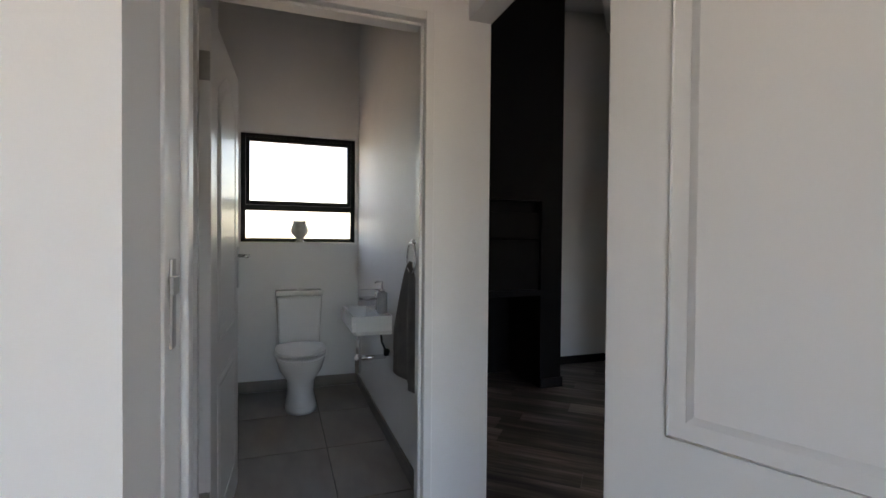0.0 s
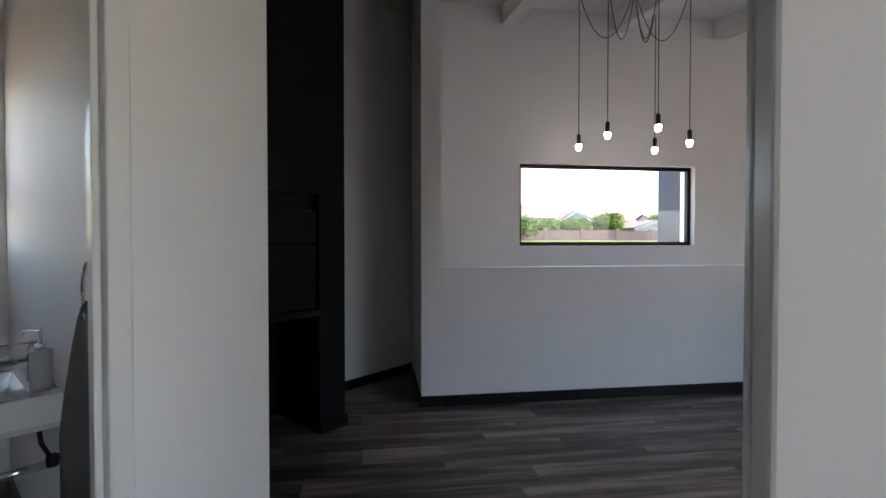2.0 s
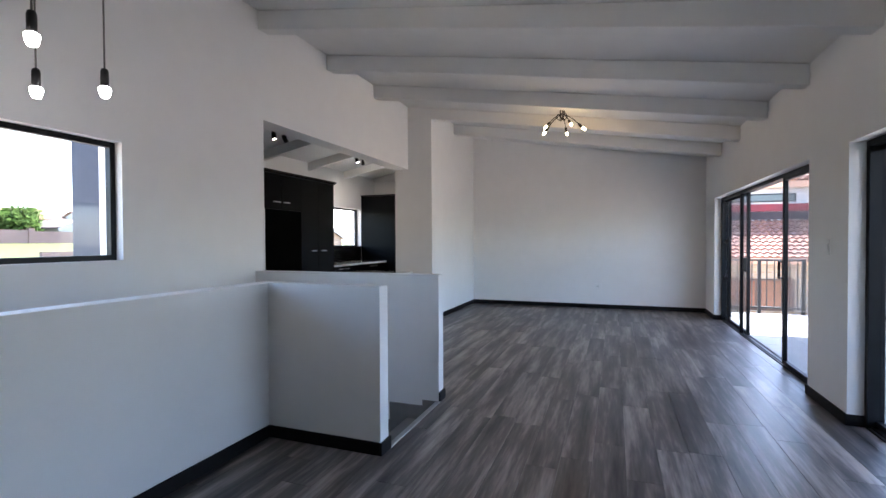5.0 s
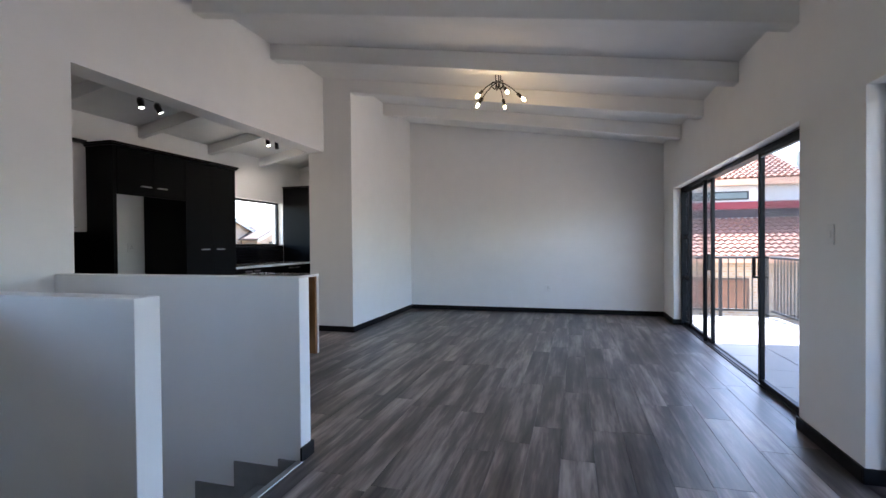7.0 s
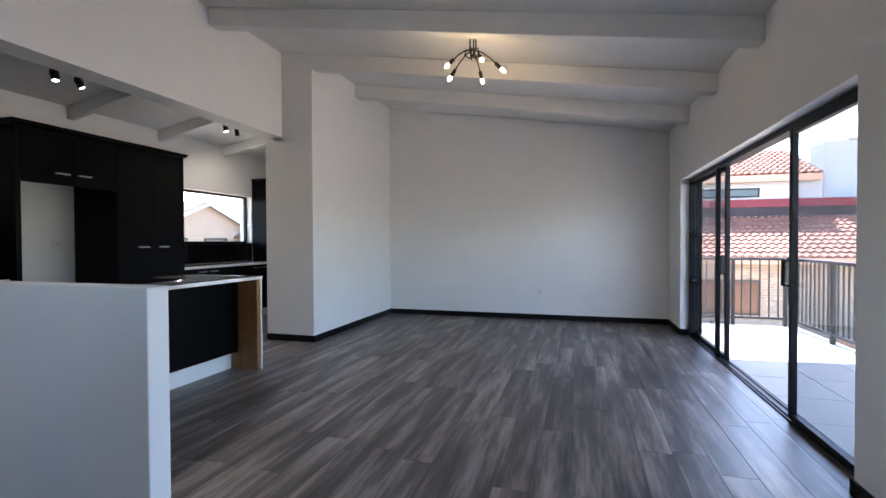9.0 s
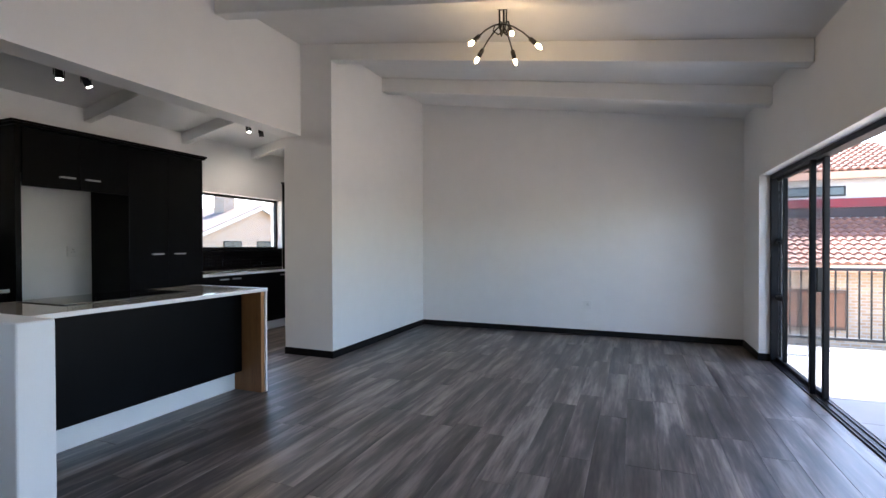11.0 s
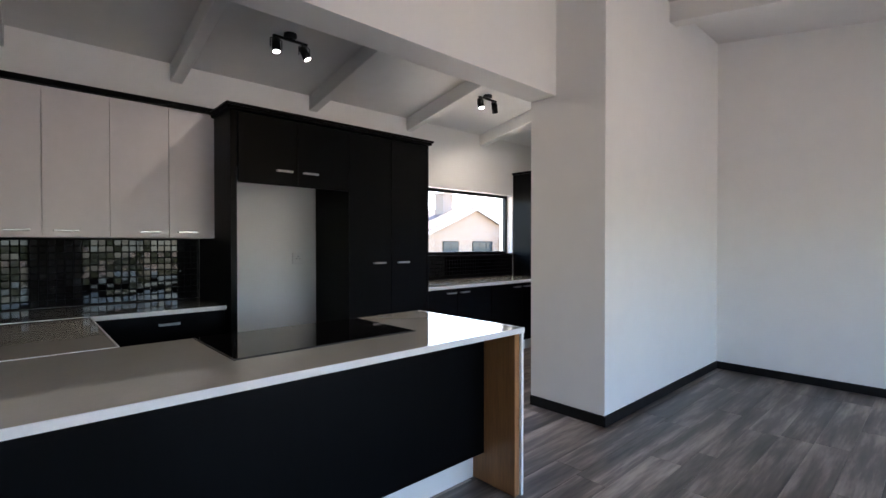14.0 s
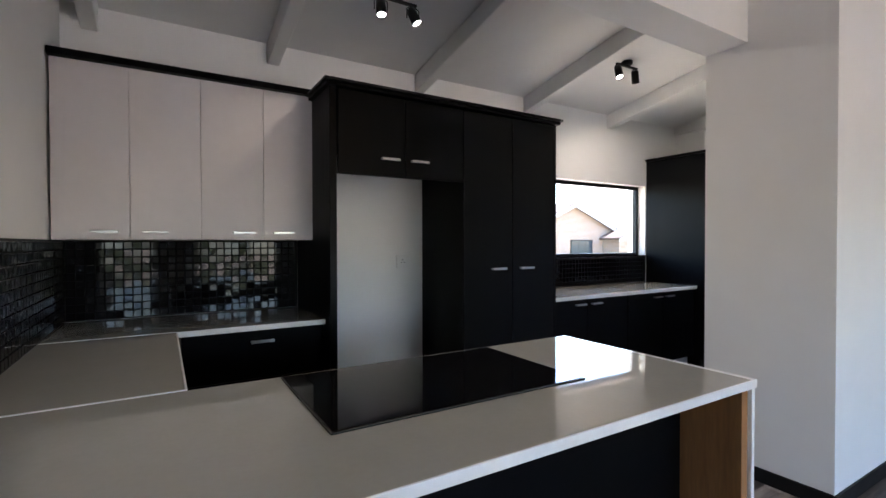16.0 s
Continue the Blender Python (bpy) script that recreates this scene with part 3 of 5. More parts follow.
# ---- panelled doors ----
def panel_door(name, label, m, w, h, arch=True):
    """A white moulded door: slab, raised panels in mouldings on both faces."""
    ob = tagged(new(name), label, "door", kind="structure")
    ob.matrix_basis = m
    t = 0.04
    part("slab", boxes((0, w, 0, t, 0.006, h), bevel=0.004), GLOSSW, ob)
    s = 0.135
    for side in (0, 1):
        y0 = -0.001 if side == 0 else t + 0.001
        sg = -1 if side == 0 else 1
        for z0, z1, arched in ((0.17, 0.71, False), (0.85, h - 0.13, arch)):
            for inset, hgt in ((0.0, 0.003), (0.035, 0.004)):
                bm = bmesh.new()
                a, b = s + inset, w - s - inset
                c, d = z0 + inset, z1 - inset
                path = [(a, c), (b, c)]
                if arched:
                    n = 10
                    rise = 0.10
                    path += [(b + (a - b) * i / n, d - rise + rise * math.sin(math.pi * i / n) ** 1.3) for i in range(n + 1)]
                else:
                    path += [(b, d), (a, d)]
                cx, cz = (a + b) / 2, (c + d) / 2
                if inset:
                    outer = [bm.verts.new((x, y0, z)) for x, z in path]
                    inner = [bm.verts.new((x + (cx - x) * 0.07, y0 + sg * hgt, z + (cz - z) * 0.035)) for x, z in path]
                    bm.faces.new(inner)
                    for i in range(len(path)):
                        j = (i + 1) % len(path)
                        bm.faces.new((outer[i], outer[j], inner[j], inner[i]))
                    part("raised_panel", bm, GLOSSW, ob)
                else:
                    tube(bm, [(x, y0, z) for x, z in path] + [(path[0][0], y0, path[0][1])], 0.003, 8)
                    part("moulding", bm, GLOSSW, ob, smooth=True)
    return ob


# toilet door, open against the side wall: hinged at the left jamb
TD = WING @ pose(2.757, 1.605, 0, 0, 0, 88.0)
d1 = panel_door("door_1", "white panelled toilet door, open into the room", TD, 0.755, 2.03)
hb = boxes((0.66, 0.705, -0.012, -0.003, 1.00, 1.20), bevel=0.003)
plate = part("handle_plate", hb, CHROME, d1)
part("lever", tube(bmesh.new(), [(0.685, -0.005, 1.155), (0.685, -0.05, 1.155), (0.67, -0.056, 1.155), (0.58, -0.056, 1.155)], 0.009, 10), CHROME, plate, smooth=True)
for z in (0.25, 1.78):
    part("hinge", boxes((-0.006, -0.0005, 0.003, 0.037, z, z + 0.1), bevel=0.001), STEEL, d1, "dull steel butt hinge")
# bedroom door, open beside the camera's way out
d4 = panel_door("door_4", "white panelled bedroom door, standing open", JAMB @ pose(0.0, -0.01, 0), 0.80, 2.03)
for z in (0.25, 1.78):
    part("hinge", boxes((-0.028, 0.0, 0.0, 0.006, z, z + 0.1), bevel=0.002), STEEL, d4)


def door_frame(name, label, u0, u1, v0, v1, top):
    ob = tagged(new(name), label, "door frame", kind="structure")
    ob.matrix_basis = WING
    w = 0.035
    part("jamb", boxes((u0, u0 + w, v0 - 0.012, v1 + 0.012, 0, top + w), bevel=0.004), GLOSSW, ob)
    part("jamb", boxes((u1 - w, u1, v0 - 0.012, v1 + 0.012, 0, top + w), bevel=0.004), GLOSSW, ob)
    part("head", boxes((u0 + w, u1 - w, v0 - 0.012, v1 + 0.012, top, top + w), bevel=0.004), GLOSSW, ob)
    vs = (v0 + v1) / 2 - 0.03
    part("stop", boxes((u0 + w, u0 + w + 0.012, vs, vs + 0.035, 0, top), (u1 - w - 0.012, u1 - w, vs, vs + 0.035, 0, top), (u0 + w + 0.012, u1 - w - 0.012, vs, vs + 0.035, top - 0.012, top), bevel=0.003), GLOSSW, ob)
    return ob


door_frame("door_frame_1", "white painted timber frame of the toilet doorway", 2.68, 3.53, 1.50, 1.60, DOOR_H)
fr2 = tagged(new("door_frame_2"), "white painted timber frame of the bedroom doorway", "door frame", kind="structure")
fr2.matrix_basis = WING
part("jamb", boxes((2.802, 2.842, 0.517, 0.672, 0, DOOR_H), bevel=0.004), GLOSSW, fr2)
part("stop", boxes((2.842, 2.854, 0.615, 0.655, 0, DOOR_H), bevel=0.004), GLOSSW, fr2)
part("head", boxes((2.835, 3.70, 0.45, 0.672, DOOR_H, DOOR_H + 0.04), bevel=0.004), GLOSSW, fr2)
part("jamb", boxes((0.0, 0.035, 0.034, 0.05, 0, DOOR_H), m=WING.inverted() @ JAMB, bevel=0.003), GLOSSW, fr2)
part("strike_plate", boxes((2.842, 2.846, 0.545, 0.568, 1.08, 1.205), bevel=0.001), STEEL, fr2, "dull steel strike plate")
part("strike_lip", boxes((2.844, 2.850, 0.533, 0.570, 1.155, 1.182), bevel=0.002), STEEL, fr2)

# ---- built-in black fireplace wall ----
fp = tagged(new("fireplace"), "matt black built-in fireplace wall with slot, steel door and log niche", "fireplace")
fp.matrix_basis = WING
U0, U1, F = 3.79, 5.257, 3.235
part("chimney_breast", boxes((U0, U1, F + 0.10, 3.838, 0.80, 3.95)), BLACKPAINT, fp)
part("side_pier", boxes((U0, 4.52, F, F + 0.098, 0, 3.95)), BLACKPAINT, fp)
part("side_pier", boxes((5.055, U1, F, F + 0.098, 0, 3.95)), BLACKPAINT, fp)
part("lintel", boxes((4.52, 5.055, F, F + 0.098, 1.58, 3.95)), BLACKPAINT, fp)
part("niche_side", boxes((5.055, U1, F + 0.10, 3.838, 0, 0.798)), BLACKPAINT, fp)
part("niche_side", boxes((U0, 4.52, F + 0.10, 3.838, 0, 0.798)), BLACKPAINT, fp)
part("niche_back", boxes((4.52, 5.055, 3.78, 3.838, 0, 0.798)), BLACKPAINT, fp)
part("hearth_shelf", boxes((4.52, 5.055, F - 0.004, F + 0.10, 0.785, 0.83), bevel=0.003), BLACKPAINT, fp)
part("firebox_door", boxes((4.53, 5.045, F + 0.02, F + 0.06, 0.835, 1.25), bevel=0.004), SOOT, fp, "black steel firebox door")
part("firebox_door", boxes((4.53, 5.045, F + 0.02, F + 0.06, 1.265, 1.48), bevel=0.004), SOOT, fp, "black steel upper flap")
part("base_trim", boxes((5.055, U1 + B, F - B, F, 0, SK), (U1, U1 + B, F, 3.826, 0, SK), bevel=0.003), SKIRT, fp)

# ---- kitchen ----
def handle(parent, x, y, z, w=0.13):
    part("handle", boxes((x - w / 2, x + w / 2, y - 0.030, y - 0.020, z - 0.008, z + 0.008), (x - w / 2, x - w / 2 + 0.012, y - 0.020, y, z - 0.006, z + 0.006), (x + w / 2 - 0.012, x + w / 2, y - 0.020, y, z - 0.006, z + 0.006), bevel=0.002), STEEL, parent, "brushed steel bar handle")


def door_leaf(parent, x0, x1, y, z0, z1, material, hx=None, hz=None, name="door"):
    d = part(name, boxes((x0 + 0.0015, x1 - 0.0015, y, y + 0.018, z0 + 0.0015, z1 - 0.0015), bevel=0.0015), material, parent)
    if hx is not None:
        handle(d, hx, y, hz)
    return d


# wall cupboards
xs = (6.912, 7.262, 7.619, 7.979, 8.343)
for i, (a, b) in enumerate(zip(xs, xs[1:])):
    cb = thing("wall_cabinet", "pale grey wall cupboard over a black mosaic splashback", "cabinet", "pale grey wall cupboards")
    part("body", boxes((a, b, 8.993, 9.388, 1.42, 2.39)), GREYDOOR, cb)
    hx = b - 0.12 if i % 2 == 0 else a + 0.12
    door_leaf(cb, a, b, 8.972, 1.42, 2.39, GREYDOOR, hx, 1.465)
cor = thing("cabinet_cornice", "black cornice along the top of the wall cupboards", "cornice")
part("moulding", boxes((6.905, 8.285, 8.935, 9.388, 2.392, 2.43), bevel=0.004), BLACKWOOD, cor)

# tall housing with fridge niche
tall = thing("tall_cabinet", "black tall kitchen unit with a fridge niche", "cabinet")
Yf = 8.61
part("side_panel", boxes((8.293, 8.338, Yf - 0.02, 9.388, 0, 2.36), bevel=0.002), BLACKWOOD, tall)
part("partition", boxes((9.37, 9.39, Yf, 9.388, 0, 2.36), bevel=0.002), BLACKWOOD, tall)
part("end_panel", boxes((10.165, 10.19, Yf - 0.02, 9.388, 0, 2.36), bevel=0.002), BLACKWOOD, tall)
part("bridge", boxes((8.345, 9.37, Yf, 9.388, 1.95, 2.36), bevel=0.002), BLACKWOOD, tall)
part("body", boxes((9.391, 10.165, Yf, 9.388, 0.0, 2.36)), BLACKWOOD, tall)
part("cornice", boxes((8.27, 10.215, Yf - 0.045, 9.388, 2.362, 2.385), (8.255, 10.23, Yf - 0.06, 9.388, 2.385, 2.405), bevel=0.003), BLACKWOOD, tall)
door_leaf(tall, 8.347, 8.81, Yf - 0.02, 1.832, 2.355, BLACKWOOD, 8.695, 1.945)
door_leaf(tall, 8.81, 9.276, Yf - 0.02, 1.832, 2.355, BLACKWOOD, 8.915, 1.945)
door_leaf(tall, 9.276, 9.73, Yf - 0.02, 0.12, 2.355, BLACKWOOD, 9.59, 1.203)
door_leaf(tall, 9.73, 10.164, Yf - 0.02, 0.12, 2.355, BLACKWOOD, 9.865, 1.203)

# base runs
def base_cabinet(label, x0, x1, y0, y1, fronts, group):
    """A black base unit whose fronts face -y: (x0, x1, z0, z1, handle x, handle z)."""
    ob = thing("base_cabinet", label, "cabinet", group)
    part("body", boxes((x0, x1, y0 + 0.02, y1, 0.14, 0.888)), BLACKWOOD, ob)
    part("plinth", boxes((x0, x1, y0 + 0.07, y0 + 0.085, 0, 0.14)), PLASTICW if group == "window base units" else BLACKWOOD, ob)
    for a, b, c, d, hx, hz in fronts:
        door_leaf(ob, a, b, y0, c, d, BLACKWOOD, hx, hz, "drawer" if d - c < 0.35 else "door")
    return ob


base_cabinet("black base unit with drawers and a steel handle", 7.50, 8.29, 8.715, 9.388, [(7.50, 8.29, 0.60, 0.885, 7.92, 0.82), (7.50, 8.29, 0.37, 0.60, 7.92, 0.55), (7.50, 8.29, 0.14, 0.37, 7.92, 0.32)], "drawer units")
base_cabinet("black base unit with two doors under the window", 10.192, 11.33, 8.76, 9.388, [(10.192, 10.76, 0.14, 0.885, 10.66, 0.835), (10.76, 11.33, 0.14, 0.885, 10.87, 0.835)], "window base units")
base_cabinet("black base unit with two doors under the window", 11.332, 12.46, 8.76, 9.388, [(11.332, 11.90, 0.14, 0.885, 11.80, 0.835), (11.90, 12.46, 0.14, 0.885, 12.0, 0.835)], "window base units")
west = thing("base_cabinet", "black corner base units along the kitchen side wall", "cabinet", "drawer units")
part("body", boxes((6.905, 7.46, 7.54, 9.388, 0.0, 0.888)), BLACKWOOD, west)


def worktop(name, label, x0, x1, y0, y1, edges=True):
    ob = thing(name, label, "worktop")
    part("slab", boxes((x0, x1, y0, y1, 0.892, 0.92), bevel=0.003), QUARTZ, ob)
    return ob


wt = worktop("worktop", "pale quartz worktop under the mosaic, edges coloured brighter as if lit", 6.903, 8.29, 8.685, 9.385)
part("front_edge", boxes((7.48, 8.29, 8.678, 8.6845, 0.89, 0.9205), bevel=0.001), QUARTZBRIGHT, wt)
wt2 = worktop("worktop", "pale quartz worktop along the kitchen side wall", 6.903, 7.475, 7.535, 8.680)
part("front_edge", boxes((7.4755, 7.482, 7.535, 8.684, 0.89, 0.9215), bevel=0.001), QUARTZBRIGHT, wt2)
part("joint", boxes((6.905, 7.475, 7.5295, 7.5345, 0.90, 0.9225)), QUARTZBRIGHT, wt2)
part("joint", boxes((6.905, 7.475, 8.6805, 8.6845, 0.90, 0.9225)), QUARTZBRIGHT, wt2)
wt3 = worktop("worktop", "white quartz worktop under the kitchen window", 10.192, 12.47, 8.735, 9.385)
part("front_edge", boxes((10.192, 12.47, 8.728, 8.7345, 0.885, 0.9205), bevel=0.001), QUARTZBRIGHT, wt3)

rt = thing("tall_cabinet", "black tall kitchen cupboard at the end wall", "cabinet")
part("body", boxes((12.50, 13.115, 7.9, 9.385, 0, 2.38), bevel=0.002), BLACKWOOD, rt)
part("cornice", boxes((12.475, 13.115, 7.88, 9.385, 2.382, 2.41), bevel=0.003), BLACKWOOD, rt)
part("plinth", boxes((12.49, 12.498, 7.9, 8.7, 0, 0.1)), SKIRT, rt)

# peninsula
pen = thing("peninsula_worktop", "polished quartz peninsula, waterfall end coloured brighter as if lit", "worktop")
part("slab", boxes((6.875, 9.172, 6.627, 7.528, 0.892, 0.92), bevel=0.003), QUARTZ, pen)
part("front_edge", boxes((6.875, 9.192, 6.620, 6.6265, 0.891, 0.9205), bevel=0.0015), QUARTZBRIGHT, pen)
part("waterfall_panel", boxes((9.1725, 9.192, 6.627, 7.528, 0.0, 0.92), bevel=0.002), QUARTZBRIGHT, pen, "quartz end panel in the brightened tone")
pc = thing("peninsula_cabinet", "black peninsula cabinet with a white plinth", "cabinet")
part("front_panel", boxes((6.875, 9.129, 6.862, 6.88, 0.172, 0.889), bevel=0.002), BLACKWOOD, pc)
part("body", boxes((6.875, 9.129, 6.882, 7.50, 0.172, 0.889)), BLACKWOOD, pc)
part("plinth", boxes((6.875, 9.129, 6.95, 6.968, 0.0, 0.17)), PLASTICW, pc, "white plinth board")
part("end_panel", boxes((9.131, 9.171, 6.640, 7.52, 0.0, 0.890), bevel=0.0015), OAK, pc, "light oak veneered end panel")
hob = thing("hob", "black glass induction hob set in the peninsula", "hob")
part("glass_plate", boxes((7.775, 8.675, 6.94, 7.50, 0.9202, 0.926), bevel=0.002), HOBGLASS, hob)
part("trim", boxes((7.770, 8.680, 6.935, 6.9395, 0.9203, 0.9245), (7.770, 8.680, 7.5005, 7.505, 0.9203, 0.9245), (7.770, 7.7745, 6.9395, 7.5005, 0.9203, 0.9245), (8.6755, 8.680, 6.9395, 7.5005, 0.9203, 0.9245)), BLACKMETAL, hob)


# ---- power points ----
def outlet(label, m, twin=True):
    ob = tagged(new("wall_socket"), label, "socket", "sockets")
    ob.matrix_basis = m
    part("plate", boxes((-0.057, 0.057, -0.011, 0, -0.057, 0.057), bevel=0.004), PLASTICW, ob)
    part("insert", boxes((-0.038, 0.038, -0.012, -0.009, -0.034, 0.034), bevel=0.002), PLASTICW, ob)
    for x, z in ((-0.015, -0.008), (0.015, -0.008), (0.0, 0.016)):
        part("pin_hole", boxes((x - 0.004, x + 0.004, -0.0128, -0.012, z - 0.004, z + 0.004)), BLACKMETAL, ob)
    part("rocker", boxes((0.018, 0.03, -0.016, -0.012, 0.012, 0.028), bevel=0.001), PLASTICW, ob)
    return ob


outlet("white wall socket in the fridge niche", pose(9.176 - 0.0, Y_K, 1.24))
outlet("white wall socket above the skirting", pose(X_E, 4.223, 0.44, 0, 0, -90))
sw = tagged(new("light_switch"), "white light switch between the sliding doors", "switch")
sw.matrix_basis = pose(7.62, Y_S, 1.29, 0, 0, 180)
part("plate", boxes((-0.037, 0.037, -0.009, 0, -0.06, 0.06), bevel=0.004), PLASTICW, sw)
part("rocker", boxes((-0.012, 0.012, -0.014, -0.009, -0.02, 0.02), bevel=0.002), PLASTICW, sw)

# ---- lamps ----
def bulb_profile(r, l):
    return [(0.012, 0.0), (0.014, -0.012), (r * 0.8, -l * 0.35), (r, -l * 0.62), (r * 0.85, -l * 0.85), (r * 0.4, -l * 0.98), (0.002, -l)]


pend = thing("pendant_lamp", "cluster of five bare bulbs on looped grey cords over the stairs", "lamp")
HUB = Vector((4.36, 6.56, ceil_z(6.56)))
part("canopy", lathe(bmesh.new(), [(0.06, 0.0), (0.06, -0.03), (0.02, -0.045)], HUB, 24), BLACKMETAL, pend, smooth=True)
for i, (x, y, z) in enumerate(((3.934, 6.773, 2.225), (4.062, 6.469, 2.27), (4.38, 6.222, 2.287), (4.642, 6.68, 2.195), (4.798, 6.404, 2.21))):
    hook = Vector((x, y, ceil_z(y) - 0.01))
    dirv = hook - HUB
    pts = [HUB + Vector((0, 0, -0.04))]
    n = 14
    sag = 0.42 + 0.05 * (i % 3)
    for k in range(1, n):
        f = k / n
        pts.append(HUB + dirv * f + Vector((0, 0, -sag * 4 * f * (1 - f))))
    pts.append(hook)
    part("cord", tube(bmesh.new(), pts, 0.0045, 6), CORD, pend, smooth=True)
    part("cord", tube(bmesh.new(), [hook, (x, y, z + 0.03)], 0.0045, 6), CORD, pend, smooth=True)
    part("ceiling_hook", lathe(bmesh.new(), [(0.014, 0.0), (0.014, -0.012), (0.005, -0.03)], hook + Vector((0, 0, 0.008)), 10), BLACKMETAL, pend)
    so = part("bulb_holder", lathe(bmesh.new(), [(0.007, 0.05), (0.015, 0.045), (0.019, 0.03), (0.019, -0.04), (0.016, -0.045)], (x, y, z), 16), BLACKMETAL, pend, smooth=True)
    part("bulb", lathe(bmesh.new(), [(0.018, 0.0), (0.027, -0.006), (0.029, -0.014), (0.024, -0.040), (0.018, -0.054), (0.010, -0.058), (0.003, -0.059)], (x, y, z - 0.045), 16), BULB, so, "lit frosted bulb", smooth=True)

chan = thing("ceiling_lamp", "black five-armed ceiling lamp with lit bulbs and looped arms", "lamp")
CX, CY = 9.60, 4.58
CZ = ceil_z(CY)
ARM = 0.03
part("canopy", lathe(bmesh.new(), [(0.06, 0.0), (0.06, -0.035), (0.055, -0.04)], (CX, CY, CZ - 0.001), 24), BLACKMETAL, chan, smooth=True)
for k in range(5):
    a = radians(65 + 72 * k)
    cs, sn = math.cos(a), math.sin(a)
    pts = [(0.018, -0.03), (0.018, -0.16), (0.0, -0.20)]
    pts = [(0.03, -0.02), (0.03, -0.14), (0.012, -0.20), (-0.035, -0.225), (-0.075, -0.19), (-0.06, -0.145), (-0.01, -0.14), (0.08, -0.17), (0.16, -0.225), (0.225, -0.29)]
    world_pts = [(CX + r * cs, CY + r * sn, CZ + z - (ARM if z < -0.1 else 0.0)) for r, z in pts]
    part("arm", tube(bmesh.new(), world_pts, 0.006, 8), BLACKMETAL, chan, smooth=True)
    tip = Vector(world_pts[-1])
    d = (tip - Vector(world_pts[-2])).normalized()
    rot = d.to_track_quat("-Z", "Y").to_matrix().to_4x4()
    m = Matrix.Translation(tip) @ rot
    so = part("bulb_holder", lathe(bmesh.new(), [(0.012, 0.02), (0.018, 0.01), (0.018, -0.05), (0.015, -0.055)], (0, 0, 0), 14, m=m), BLACKMETAL, chan, smooth=True)
    part("bulb", lathe(bmesh.new(), [(0.010, 0.0), (0.015, -0.012), (0.0165, -0.028), (0.011, -0.045), (0.002, -0.060)], (0, 0, -0.055), 14, m=m), BULBWARM, so, "lit warm candle bulb", smooth=True)


def spot_lamp(cx, cy, drop, aims):
    ob = thing("spotlight", "black twin ceiling spotlight with lit lamps", "lamp", "kitchen spotlights")
    z = kceil_z(cy)
    part("base", lathe(bmesh.new(), [(0.05, 0.0), (0.05, -0.025), (0.03, -0.032)], (cx, cy, z), 20), BLACKMETAL, ob, smooth=True)
    part("bar", boxes((cx - 0.14, cx + 0.14, cy - 0.012, cy + 0.012, z - drop + 0.055, z - drop + 0.07), (cx - 0.012, cx + 0.012, cy - 0.012, cy + 0.012, z - drop + 0.068, z - 0.02), bevel=0.002), BLACKMETAL, ob)
    for sx, aim in zip((-0.115, 0.115), aims):
        p = Vector((cx + sx, cy, z - drop))
        part("bracket", tube(bmesh.new(), [(p.x - 0.045, p.y, p.z - 0.03), (p.x - 0.045, p.y, p.z + 0.035), (p.x, p.y, p.z + 0.06), (p.x + 0.045, p.y, p.z + 0.035), (p.x + 0.045, p.y, p.z - 0.03)], 0.004, 6), BLACKMETAL, ob)
        m = Matrix.Translation(p) @ Vector(aim).to_track_quat("-Z", "Y").to_matrix().to_4x4()
        cyl = part("shade", lathe(bmesh.new(), [(0.018, 0.045), (0.031, 0.038), (0.034, -0.068), (0.030, -0.068), (0.029, -0.045)], (0, 0, 0), 20, m=m), BLACKMETAL, ob, smooth=True)
        part("bulb", lathe(bmesh.new(), [(0.028, -0.052), (0.028, -0.061), (0.01, -0.064)], (0, 0, 0), 18, m=m), BULB, cyl, "lit spotlight bulb", smooth=True)


spot_lamp(8.735, 8.555, 0.11, ((-0.05, -0.25, -1), (0.35, -0.35, -1)))
spot_lamp(11.0, 8.53, 0.105, ((-0.1, -0.35, -1), (0.4, 0.2, -1)))

# ---- toilet room ----
wc = thing("toilet", "white ceramic close-coupled toilet with closed lid", "toilet", at=WING)
TU, TV = 3.125, 3.825
def oval(bm, rows, cu, cv, seg=28, front=1.0):
    """Stacked ovals: (half width, half depth, height, shift towards the front)."""
    rings = []
    for hw, hd, z, sh in rows:
        ring = []
        for k in range(seg):
            t = 2 * math.pi * k / seg
            x, y = math.cos(t), math.sin(t)
            if y > 0:
                y = y ** 0.55 if y > 0 else y
                y *= 0.8
            ring.append(bm.verts.new((cu + hw * x, cv - sh + hd * y, z)))
        rings.append(ring)
    for q, w in zip(rings, rings[1:]):
        for k in range(seg):
            bm.faces.new((q[k], q[(k + 1) % seg], w[(k + 1) % seg], w[k]))
    bm.faces.new(rings[0][::-1]), bm.faces.new(rings[-1])
    return bm


